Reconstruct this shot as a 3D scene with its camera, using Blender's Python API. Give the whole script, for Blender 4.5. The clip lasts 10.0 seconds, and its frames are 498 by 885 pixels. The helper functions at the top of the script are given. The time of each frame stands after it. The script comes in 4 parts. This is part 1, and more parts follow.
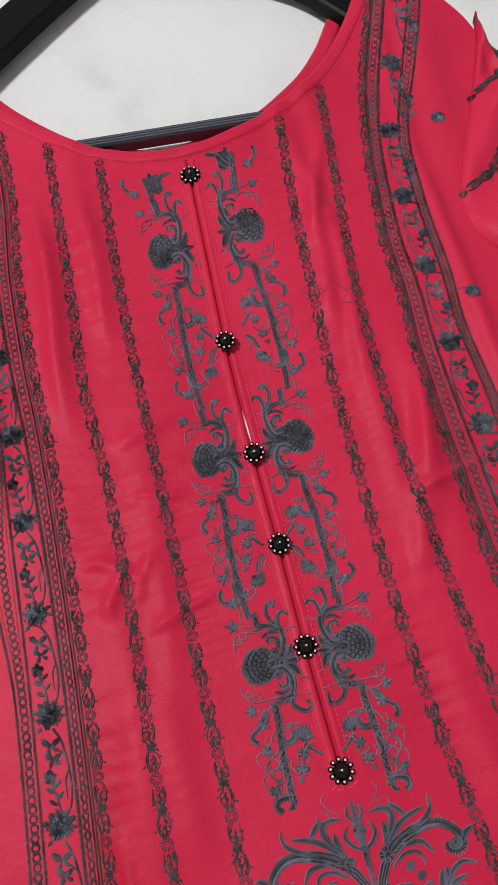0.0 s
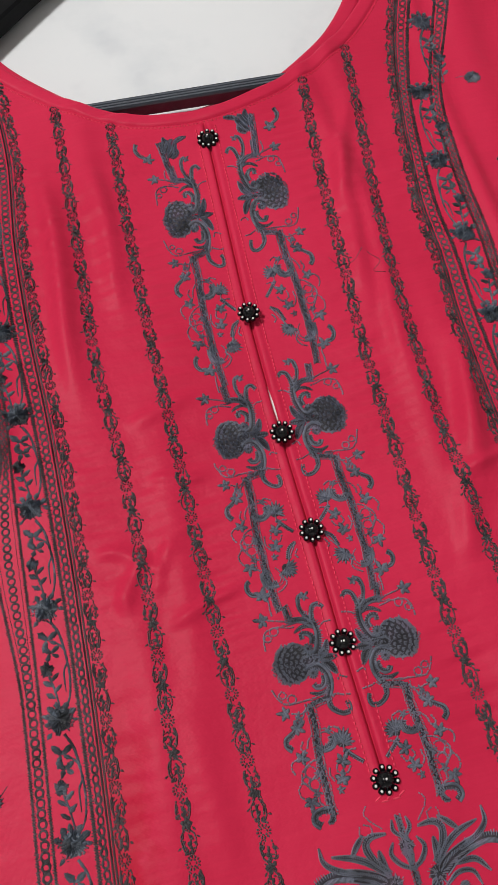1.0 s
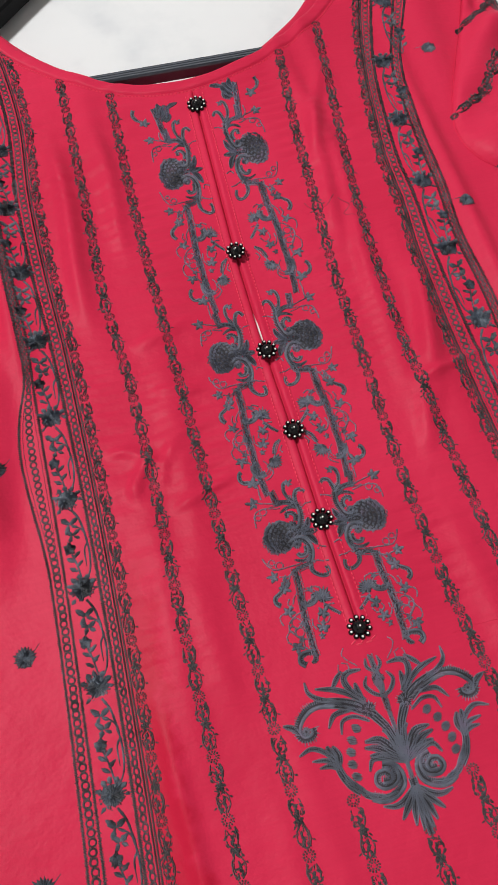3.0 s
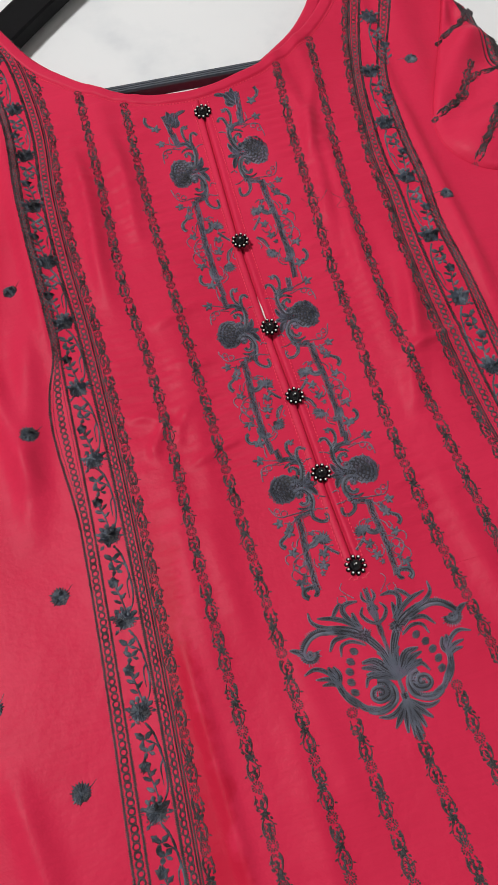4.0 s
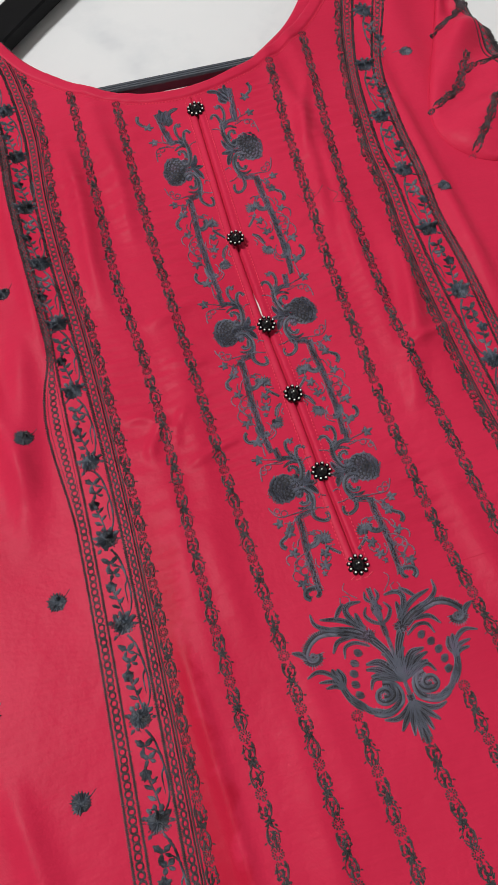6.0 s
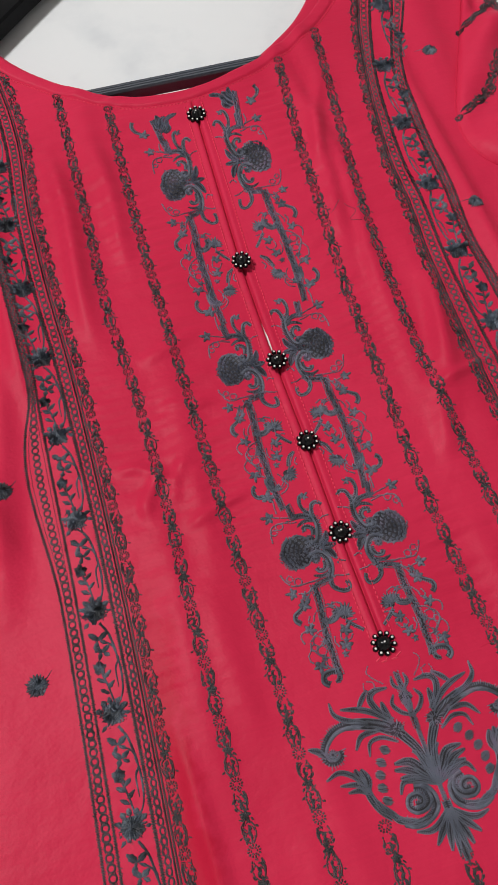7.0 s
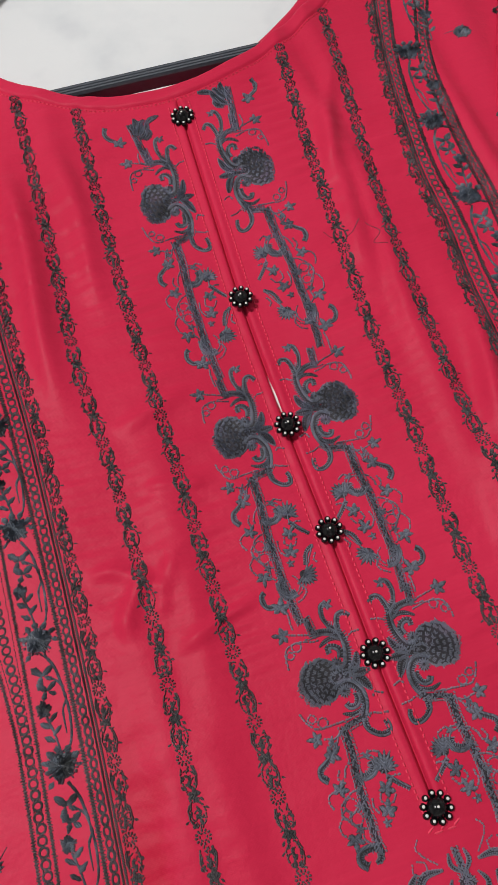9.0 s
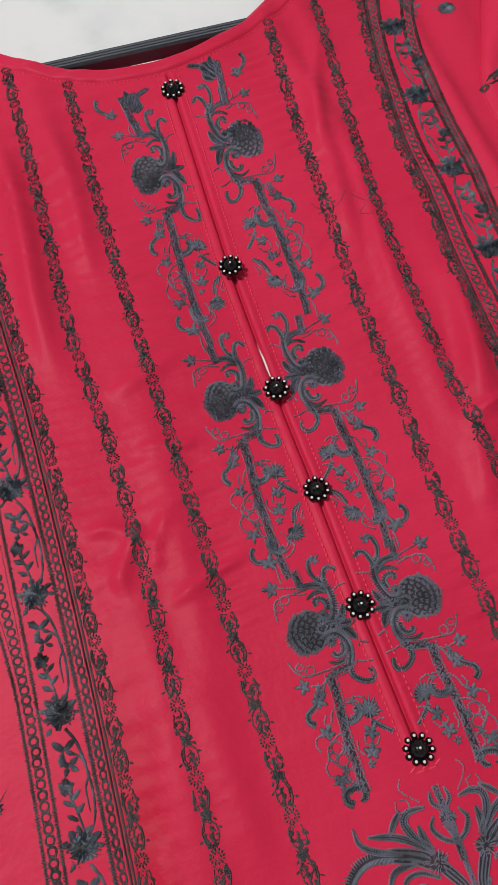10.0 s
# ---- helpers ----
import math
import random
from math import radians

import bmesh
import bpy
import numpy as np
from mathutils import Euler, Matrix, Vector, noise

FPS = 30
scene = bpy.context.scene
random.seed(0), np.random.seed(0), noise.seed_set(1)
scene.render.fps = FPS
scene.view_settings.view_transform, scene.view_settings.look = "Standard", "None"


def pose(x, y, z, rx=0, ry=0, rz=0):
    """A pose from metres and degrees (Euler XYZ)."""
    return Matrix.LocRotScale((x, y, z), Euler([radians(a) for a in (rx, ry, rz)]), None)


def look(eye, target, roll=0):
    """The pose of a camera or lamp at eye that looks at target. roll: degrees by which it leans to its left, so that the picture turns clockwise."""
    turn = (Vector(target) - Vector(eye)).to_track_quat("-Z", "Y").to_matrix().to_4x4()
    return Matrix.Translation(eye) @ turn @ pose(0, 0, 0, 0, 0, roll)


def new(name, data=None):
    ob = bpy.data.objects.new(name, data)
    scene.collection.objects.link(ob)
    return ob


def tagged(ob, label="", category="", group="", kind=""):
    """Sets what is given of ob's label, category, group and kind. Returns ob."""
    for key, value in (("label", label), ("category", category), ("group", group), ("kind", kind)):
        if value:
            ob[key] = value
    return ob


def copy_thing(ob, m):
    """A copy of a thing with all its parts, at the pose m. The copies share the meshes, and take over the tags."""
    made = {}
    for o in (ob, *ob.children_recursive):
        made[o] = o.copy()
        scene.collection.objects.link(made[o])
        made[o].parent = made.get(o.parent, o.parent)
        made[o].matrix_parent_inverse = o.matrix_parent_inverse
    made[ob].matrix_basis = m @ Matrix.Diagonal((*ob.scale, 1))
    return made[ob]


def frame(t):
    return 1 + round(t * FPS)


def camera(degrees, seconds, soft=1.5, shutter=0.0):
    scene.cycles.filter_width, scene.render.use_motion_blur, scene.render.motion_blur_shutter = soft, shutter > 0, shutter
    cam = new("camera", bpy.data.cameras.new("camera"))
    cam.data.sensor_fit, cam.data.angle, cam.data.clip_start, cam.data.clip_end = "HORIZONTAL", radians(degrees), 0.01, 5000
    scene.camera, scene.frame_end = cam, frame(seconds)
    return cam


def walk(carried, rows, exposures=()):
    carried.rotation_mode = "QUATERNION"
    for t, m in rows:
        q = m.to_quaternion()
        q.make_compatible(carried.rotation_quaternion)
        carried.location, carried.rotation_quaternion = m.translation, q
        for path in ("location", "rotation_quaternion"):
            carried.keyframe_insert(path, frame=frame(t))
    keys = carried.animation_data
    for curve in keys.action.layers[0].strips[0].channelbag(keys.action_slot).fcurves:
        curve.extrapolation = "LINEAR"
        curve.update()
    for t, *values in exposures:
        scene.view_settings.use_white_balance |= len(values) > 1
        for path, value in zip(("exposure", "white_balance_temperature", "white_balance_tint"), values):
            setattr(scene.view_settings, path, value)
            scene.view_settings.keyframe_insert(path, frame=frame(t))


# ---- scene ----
cam = camera(34.4, 10.0, soft=1.0)
PATH = [
    (0, (-0.028, -0.304, 0.35), (0.097, 0.445, -1.5), -3.7),
    (0.5, (-0.035, -0.3, 0.334), (0.085, 0.469, -1.509), -4.4),
    (1, (-0.04, -0.301, 0.317), (0.088, 0.465, -1.526), -3.9),
    (1.5, (-0.046, -0.307, 0.306), (0.098, 0.453, -1.539), -2.9),
    (2, (-0.047, -0.322, 0.305), (0.117, 0.419, -1.546), -1.5),
    (2.5, (-0.05, -0.338, 0.319), (0.119, 0.412, -1.527), -1.8),
    (3, (-0.054, -0.36, 0.35), (0.103, 0.408, -1.49), -3.2),
    (4.3, (-0.07, -0.403, 0.385), (0.104, 0.399, -1.439), -3.5),
    (4.5, (-0.067, -0.403, 0.386), (0.088, 0.392, -1.443), -4.8),
    (5, (-0.066, -0.407, 0.387), (0.091, 0.389, -1.441), -4.8),
    (5.5, (-0.068, -0.406, 0.386), (0.094, 0.397, -1.439), -4.8),
    (5.7, (-0.066, -0.405, 0.383), (0.089, 0.409, -1.437), -5.7),
    (6.8, (-0.063, -0.368, 0.344), (0.114, 0.446, -1.475), -4.3),
    (7, (-0.058, -0.356, 0.339), (0.103, 0.451, -1.484), -5.2),
    (7.5, (-0.051, -0.333, 0.319), (0.11, 0.468, -1.506), -5.4),
    (8, (-0.045, -0.319, 0.305), (0.111, 0.48, -1.522), -6.1),
    (8.5, (-0.043, -0.306, 0.292), (0.109, 0.496, -1.534), -6.9),
    (9, (-0.042, -0.293, 0.283), (0.103, 0.5, -1.548), -7.3),
    (9.5, (-0.045, -0.294, 0.281), (0.115, 0.464, -1.563), -5.7),
    (10, (-0.047, -0.305, 0.288), (0.123, 0.452, -1.556), -5.2),
]
EXPOSURES = [(0, 0.0), (1.2, 0.02), (2.0, 0.16), (2.5, 0.2), (3.0, 0.2), (3.6, 0.14), (4.4, 0.02), (10, 0.0)]
walk(cam, [(t, look(eye, target, roll)) for t, eye, target, roll in PATH], EXPOSURES)
# ---- light ----
world = bpy.data.worlds.new("world")
scene.world = world
world.use_nodes = True
world.node_tree.nodes["Background"].inputs[0].default_value = (0.9, 0.95, 1.0, 1)
world.node_tree.nodes["Background"].inputs[1].default_value = 0.2


def area_lamp(name, eye, target, w, h, power, colour):
    data = bpy.data.lights.new(name, "AREA")
    data.shape, data.size, data.size_y, data.energy, data.color = "RECTANGLE", w, h, power, colour
    ob = new(name, data)
    ob.matrix_world = look(eye, target)
    return ob


area_lamp("ceiling_lamp", (-1.3, 0.55, 2.9), (0.0, -0.15, 0), 0.45, 0.45, 86, (1.0, 0.985, 0.97))

# ---- materials ----


def material(name):
    m = bpy.data.materials.new(name)
    m.use_nodes = True
    n, l = m.node_tree.nodes, m.node_tree.links
    return m, n, l, n["Principled BSDF"]


def set_in(node, **kw):
    for k, v in kw.items():
        node.inputs[k.replace("_", " ")].default_value = v


def ramp(n, stops):
    r = n.new("ShaderNodeValToRGB")
    e = r.color_ramp.elements
    while len(e) < len(stops):
        e.new(0.5)
    for el, (p, c) in zip(e, stops):
        el.position, el.color = p, (*c, 1)
    return r


def noise_tex(n, l, scale, detail=4.0, rough=0.55, coord=None):
    t = n.new("ShaderNodeTexNoise")
    set_in(t, Scale=scale, Detail=detail, Roughness=rough)
    if coord is None:
        coord = n.new("ShaderNodeTexCoord").outputs["Object"]
    l.new(coord, t.inputs["Vector"])
    return t


def bump(n, l, source, strength, distance, before=None):
    b = n.new("ShaderNodeBump")
    set_in(b, Strength=strength, Distance=distance)
    l.new(source, b.inputs["Height"])
    if before is not None:
        l.new(before.outputs[0], b.inputs["Normal"])
    return b


def cloth_material(name, a, b):
    m, n, l, p = material(name)
    co = n.new("ShaderNodeTexCoord").outputs["Object"]
    broad = noise_tex(n, l, 9, 3, 0.5, co)
    r = ramp(n, [(0.3, a), (0.7, b)])
    l.new(broad.outputs["Fac"], r.inputs[0])
    # weave: two crossed thread directions with a slub noise
    weft = n.new("ShaderNodeTexWave")
    weft.bands_direction = "Y"
    set_in(weft, Scale=620, Distortion=1.5, Detail=1)
    warp = n.new("ShaderNodeTexWave")
    warp.bands_direction = "X"
    set_in(warp, Scale=700, Distortion=1.2, Detail=1)
    l.new(co, weft.inputs["Vector"])
    l.new(co, warp.inputs["Vector"])
    add = n.new("ShaderNodeMath")
    l.new(weft.outputs["Fac"], add.inputs[0])
    l.new(warp.outputs["Fac"], add.inputs[1])
    stretch = n.new("ShaderNodeMapping")
    stretch.inputs["Scale"].default_value = (60, 900, 300)
    l.new(co, stretch.inputs["Vector"])
    slub = noise_tex(n, l, 1.0, 3, 0.6, stretch.outputs[0])
    mix = n.new("ShaderNodeMix")
    mix.data_type, mix.blend_type = "RGBA", "MULTIPLY"
    grain = ramp(n, [(0.25, (0.94, 0.92, 0.93)), (0.75, (1.0, 1.0, 1.0))])
    l.new(slub.outputs["Fac"], grain.inputs[0])
    mix.inputs[0].default_value = 1.0
    l.new(r.outputs[0], mix.inputs[6])
    l.new(grain.outputs[0], mix.inputs[7])
    # dye that has bled out beside the border, with a ragged edge
    axes = n.new("ShaderNodeSeparateXYZ")
    l.new(co, axes.inputs[0])
    ragged = noise_tex(n, l, 60, 4, 0.6, co)
    shift = n.new("ShaderNodeMath")
    shift.operation = "MULTIPLY_ADD"
    shift.inputs[1].default_value = 0.03
    l.new(ragged.outputs["Fac"], shift.inputs[0])
    l.new(axes.outputs["X"], shift.inputs[2])
    bleed = None
    for source, lo, hi in ((shift.outputs[0], -0.068, -0.073), (axes.outputs["X"], -0.104, -0.098), (axes.outputs["Y"], -0.24, -0.31)):
        mr = n.new("ShaderNodeMapRange")
        mr.inputs["From Min"].default_value, mr.inputs["From Max"].default_value = lo, hi
        l.new(source, mr.inputs["Value"])
        if bleed is None:
            bleed = mr.outputs[0]
        else:
            both = n.new("ShaderNodeMath")
            both.operation = "MULTIPLY"
            l.new(bleed, both.inputs[0])
            l.new(mr.outputs[0], both.inputs[1])
            bleed = both.outputs[0]
    half = n.new("ShaderNodeMath")
    half.operation = "MULTIPLY"
    half.inputs[1].default_value = 0.6
    l.new(bleed, half.inputs[0])
    stained = n.new("ShaderNodeMix")
    stained.data_type = "RGBA"
    l.new(half.outputs[0], stained.inputs[0])
    l.new(mix.outputs[2], stained.inputs[6])
    stained.inputs[7].default_value = (0.42, 0.004, 0.022, 1)
    l.new(stained.outputs[2], p.inputs["Base Color"])
    b1 = bump(n, l, add.outputs[0], 0.06, 0.0001)
    b2 = bump(n, l, slub.outputs["Fac"], 0.08, 0.0003, b1)
    crinkle = noise_tex(n, l, 55, 4, 0.55, co)
    b3 = bump(n, l, crinkle.outputs["Fac"], 0.34, 0.003, b2)
    l.new(b3.outputs[0], p.inputs["Normal"])
    set_in(p, Roughness=0.46, Specular_IOR_Level=0.09, Sheen_Weight=0.03, Sheen_Roughness=0.4)
    p.inputs["Sheen Tint"].default_value = (1.0, 0.55, 0.6, 1)
    return m


RED = cloth_material("red_satin_cotton", (0.53, 0.0175, 0.057), (0.61, 0.0245, 0.073))


def thread_material(name, dark, light, purple, rough=0.5):
    m, n, l, p = material(name)
    co = n.new("ShaderNodeTexCoord")
    uv = co.outputs["UV"]
    broad = noise_tex(n, l, 130, 2, 0.5, co.outputs["Object"])
    r = ramp(n, [(0.32, dark), (0.55, light), (0.75, purple)])
    l.new(broad.outputs["Fac"], r.inputs[0])
    w = n.new("ShaderNodeTexWave")
    w.bands_direction = "X"
    set_in(w, Scale=760, Distortion=2.5, Detail=2)
    w.inputs["Detail Scale"].default_value = 2.0
    l.new(uv, w.inputs["Vector"])
    mix = n.new("ShaderNodeMix")
    mix.data_type, mix.blend_type = "RGBA", "MULTIPLY"
    mix.inputs[0].default_value = 1.0
    # shade in the grooves between stitches is multiplied into the colour
    g = ramp(n, [(0.12, (0.45, 0.45, 0.45)), (0.62, (1, 1, 1))])
    l.new(w.outputs["Fac"], g.inputs[0])
    l.new(r.outputs[0], mix.inputs[6])
    l.new(g.outputs[0], mix.inputs[7])
    l.new(mix.outputs[2], p.inputs["Base Color"])
    l.new(bump(n, l, w.outputs["Fac"], 0.8, 0.0004).outputs[0], p.inputs["Normal"])
    set_in(p, Roughness=rough, Specular_IOR_Level=0.45, Sheen_Weight=0.15)
    return m


GREY = thread_material("slate_grey_thread", (0.095, 0.105, 0.148), (0.215, 0.237, 0.310), (0.292, 0.228, 0.335))
# ground below the grey stitches, its dark colour stands for shade in the gaps
GAP_SHADE = thread_material("gap_shade_thread", (0.018, 0.016, 0.022), (0.05, 0.042, 0.06), (0.09, 0.06, 0.085))
SOOT = thread_material("charcoal_thread", (0.018, 0.014, 0.017), (0.075, 0.06, 0.07), (0.13, 0.098, 0.112))
ROSE_GREY = thread_material("rose_grey_thread", (0.031, 0.024, 0.029), (0.096, 0.074, 0.090), (0.130, 0.101, 0.124))
STRIPE = thread_material("stripe_thread", (0.027, 0.023, 0.027), (0.073, 0.064, 0.073), (0.098, 0.081, 0.093))
FLOSS = thread_material("blue_black_floss", (0.011, 0.014, 0.022), (0.096, 0.120, 0.160), (0.240, 0.280, 0.336), 0.4)


def plain(name, colour, rough, spec=0.5, metal=0.0, coat=0.0, grain=0.0, scale=200):
    m, n, l, p = material(name)
    t = noise_tex(n, l, scale, 4)
    lo = tuple(c * 0.8 for c in colour)
    r = ramp(n, [(0.3, lo), (0.7, colour)])
    l.new(t.outputs["Fac"], r.inputs[0])
    l.new(r.outputs[0], p.inputs["Base Color"])
    if grain:
        l.new(bump(n, l, t.outputs["Fac"], grain, 0.001).outputs[0], p.inputs["Normal"])
    set_in(p, Roughness=rough, Specular_IOR_Level=spec, Metallic=metal, Coat_Weight=coat)
    return m


BLACK_BEAD = plain("black_glass_bead", (0.004, 0.004, 0.005), 0.14, 0.35)
PINK = plain("pink_red_thread", (0.86, 0.075, 0.14), 0.65, 0.15, scale=900)
# dark plastic whose colour is lightened for the highlight on the cross bar
RIBBED = plain("highlit_black_plastic", (0.085, 0.095, 0.115), 0.32, 0.6, grain=0.05, scale=300)
# pale colour of the bead tips and of the glint painted on the dome
PALE_DOT = plain("pale_dot", (0.82, 0.81, 0.78), 0.25, 0.6)
PLASTIC = plain("black_plastic", (0.005, 0.005, 0.006), 0.45, 0.1, grain=0.08, scale=300)
WALL = plain("wall_paint", (0.75, 0.74, 0.72), 0.8, 0.3, grain=0.1, scale=40)
LINING = plain("white_lining", (0.75, 0.72, 0.7), 0.7)


def floor_material():
    m, n, l, p = material("white_marble_tile")
    co = n.new("ShaderNodeTexCoord").outputs["Object"]
    a = noise_tex(n, l, 7, 6, 0.6, co)
    b = noise_tex(n, l, 30, 3, 0.5, co)
    r = ramp(n, [(0.30, (0.64, 0.66, 0.68)), (0.45, (0.735, 0.745, 0.755)), (0.7, (0.76, 0.765, 0.77))])
    l.new(a.outputs["Fac"], r.inputs[0])
    r2 = ramp(n, [(0.28, (0.93, 0.93, 0.94)), (0.42, (1, 1, 1))])
    l.new(b.outputs["Fac"], r2.inputs[0])
    mix = n.new("ShaderNodeMix")
    mix.data_type, mix.blend_type = "RGBA", "MULTIPLY"
    mix.inputs[0].default_value = 1.0
    l.new(r.outputs[0], mix.inputs[6])
    l.new(r2.outputs[0], mix.inputs[7])
    l.new(mix.outputs[2], p.inputs["Base Color"])
    l.new(bump(n, l, a.outputs["Fac"], 0.05, 0.002).outputs[0], p.inputs["Normal"])
    set_in(p, Roughness=0.42, Specular_IOR_Level=0.35)
    return m


TILE = floor_material()

# ---- the room ----


def box_mesh(bm, lo, hi):
    m = Matrix.LocRotScale([(a + b) / 2 for a, b in zip(lo, hi)], None, [b - a for a, b in zip(lo, hi)])
    return bmesh.ops.create_cube(bm, size=1, matrix=m)["verts"]


def finish(name, bm, mat, parent=None, label="", smooth=False):
    me = bpy.data.meshes.new(name)
    bm.to_mesh(me)
    bm.free()
    me.materials.append(mat)
    if smooth:
        me.polygons.foreach_set("use_smooth", [True] * len(me.polygons))
    ob = new(name, me)
    ob.parent = parent
    return tagged(ob, label)


FLOOR = -0.018
for name, lo, hi, mat, lab in (
    ("floor", (-3, -3, FLOOR - 0.1), (3, 3, FLOOR), TILE, "white marbled floor under the kurta"),
    ("ceiling", (-3, -3, 3.4), (3, 3, 3.5), WALL, "plain white ceiling"),
    ("wall_north", (-3, 3, FLOOR), (3, 3.1, 3.4), WALL, "plain off-white painted wall"),
    ("wall_south", (-3, -3.1, FLOOR), (3, -3, 3.4), WALL, "plain off-white painted wall"),
    ("wall_east", (3, -3, FLOOR), (3.1, 3, 3.4), WALL, "plain off-white painted wall"),
    ("wall_west", (-3.1, -3, FLOOR), (-3, 3, 3.4), WALL, "plain off-white painted wall"),
):
    bm = bmesh.new()
    box_mesh(bm, lo, hi)
    tagged(finish(name, bm, mat), lab, name.split("_")[0], kind="structure")

# ---- the lie of the cloth ----
MM = 0.001


def keyed(y, keys):
    """Smooth value at y (mm) from keys (y, value)."""
    k = sorted(keys)
    ys, vs = np.array([a for a, _ in k], float), np.array([b for _, b in k], float)
    slope = np.gradient(vs, ys)
    y = np.clip(np.asarray(y, float), ys[0], ys[-1])
    i = np.clip(np.searchsorted(ys, y) - 1, 0, len(ys) - 2)
    h = ys[i + 1] - ys[i]
    t = (y - ys[i]) / h
    return ((1 + 2 * t) * (1 - t) ** 2 * vs[i] + t * (1 - t) ** 2 * h * slope[i]
            + t * t * (3 - 2 * t) * vs[i + 1] + t * t * (t - 1) * h * slope[i + 1])


def bell(d, w):
    return np.exp(-(d / w) ** 2)


def step(a, b, x):
    t = np.clip((x - a) / (b - a), 0, 1)
    return t * t * (3 - 2 * t)


def fold(x, y, x0, y0, x1, y1, width, depth, skew=0.0):
    """A soft ridge from one place to another (mm), fading at its ends."""
    dx, dy = x1 - x0, y1 - y0
    n = math.hypot(dx, dy)
    s = ((x - x0) * dx + (y - y0) * dy) / (n * n)
    d = ((x - x0) * dy - (y - y0) * dx) / n + skew * np.sin(s * 5)
    return depth * bell(d, width) * step(-0.15, 0.25, s) * (1 - step(0.75, 1.15, s))


STRIPES = {
    "l1": [(60, -74), (-67, -75), (-113, -76), (-165, -73), (-209, -72), (-292, -73), (-430, -72), (-640, -70)],
    "l2": [(40, -47), (-87, -50), (-169, -49), (-250, -48), (-353, -46), (-440, -44), (-640, -40)],
    "r1": [(40, 57), (-39, 49), (-86, 46), (-128, 43), (-173, 42), (-252, 41), (-290, 42.5), (-364, 50), (-460, 56), (-640, 64)],
    "r2": [(70, 87), (-28, 75), (-88, 68), (-135, 65), (-179, 63.5), (-221, 65), (-257, 67), (-316, 71), (-460, 80), (-640, 92)],
    "low_l": [(-372, -23), (-398, -22), (-447, -19), (-640, -8)],
    "low_c": [(-389, 3), (-413, 4.5), (-457, 8), (-640, 18)],
    "low_r": [(-373, 27), (-394, 28), (-412, 30), (-640, 44)],
}


def height(x, y):
    """Relief of the front of the kurta in metres at x, y in metres."""
    x, y = np.asarray(x, float) / MM, np.asarray(y, float) / MM
    z = 0.9 * np.sin(x / 31 + y / 90) + 0.7 * np.sin(y / 47 - x / 60 + 1.0) + 0.35 * np.sin(x / 13 + y / 71)
    # slack between the stiff embroidered bands
    for a, b in ((-84, 10), (-61, 9), (57, 8), (76, 8)):
        z = z + 1.5 * bell(x - a + y * 0.02 + 2 * np.sin(y / 41 + a), b * 0.8) * (0.5 + 0.5 * np.sin(y / 33 + a))
    # puckers that run out sideways from the dense stitching
    pk = np.sin(y / 0.95 + 2.2 * np.sin(x / 19) + 2.0 * np.sin(y / 13)) * step(0.1, 0.8, 0.5 + 0.5 * np.sin(y / 21 + x / 26 + 1))
    pk = pk + 1.5 * np.sin(y / 2.7 + 1.6 * np.sin(x / 17)) * (0.5 + 0.5 * np.sin(y / 31 - x / 40))
    z = z + 0.2 * pk * (bell(np.abs(x + 1) - 43, 9) + 0.6 * bell(np.abs(x) - 86, 7) + 0.5 * bell(np.abs(x) - 64, 6)) * step(-330, -280, y)
    # crumples
    z = z + fold(x, y, -88, -203, -64, -213, 3.4, 1.2, 1.5) + fold(x, y, -82, -230, -73, -208, 3.2, 1.5, 1.2) + fold(x, y, -68, -226, -60, -203, 3.0, 1.1, 1.2)
    z = z + fold(x, y, -87, -10, -85, -125, 5, 2.6, 2) + fold(x, y, 84, -140, 70, -215, 4.5, 2.2) + fold(x, y, 76, -170, 56, -240, 4.5, 1.6)
    z = z + fold(x, y, 60, 0, 53, -115, 5, 2.2, 2) + fold(x, y, 62, -205, 100, -196, 2.6, 1.2) + fold(x, y, 66, -30, 60, -150, 4, 1.6, 2)
    z = z + fold(x, y, -64, -238, -34, -228, 2.2, 1.0) + fold(x, y, -66, -150, -38, -140, 3.4, 1.1) + fold(x, y, -62, -176, -40, -180, 2.4, 0.8)
    z = z + fold(x, y, -90, -320, -84, -450, 4, 1.8) + fold(x, y, 52, -60, 74, 6, 4, 1.8) + fold(x, y, -62, -10, -58, -90, 5, 1.6, 2)
    z = z + fold(x, y, -66, -260, -60, -330, 7, 1.4) + fold(x, y, 56, -270, 62, -350, 7, 1.4) + fold(x, y, -40, -340, -32, -420, 8, 1.2)
    # the side folds beyond the borders
    z = z + fold(x, y, -128, 20, -123, -158, 6, 3.2) + fold(x, y, -134, -130, -150, -250, 8, 3.0) + fold(x, y, -160, -150, -146, -225, 7, 3.5)
    z = z + fold(x, y, -175, -360, -158, -450, 7, 2.5) + fold(x, y, -150, -60, -170, -180, 9, 3)
    z = z + fold(x, y, 122, -5, 122, -190, 5, 2.6) + fold(x, y, 128, 90, 122, -12, 5, 1.5)
    z = z + fold(x, y, 150, 80, 140, -40, 12, 3)
    z = z * 1.5
    # fine drag lines across the panel between the stripes
    z = z + 0.16 * np.sin(y / 1.9 + 1.4 * np.sin(x / 23 + y / 50)) * step(0.2, 0.9, 0.5 + 0.5 * np.sin(x / 21 + y / 37)) * step(-300, -250, y) * (1 - step(95, 110, np.abs(x)))
    # lifted by the hanger near the shoulders
    z = z + 8.5 * step(35, 115, y + 0.25 * (np.abs(x) - 100)) * step(60, 120, np.abs(x))
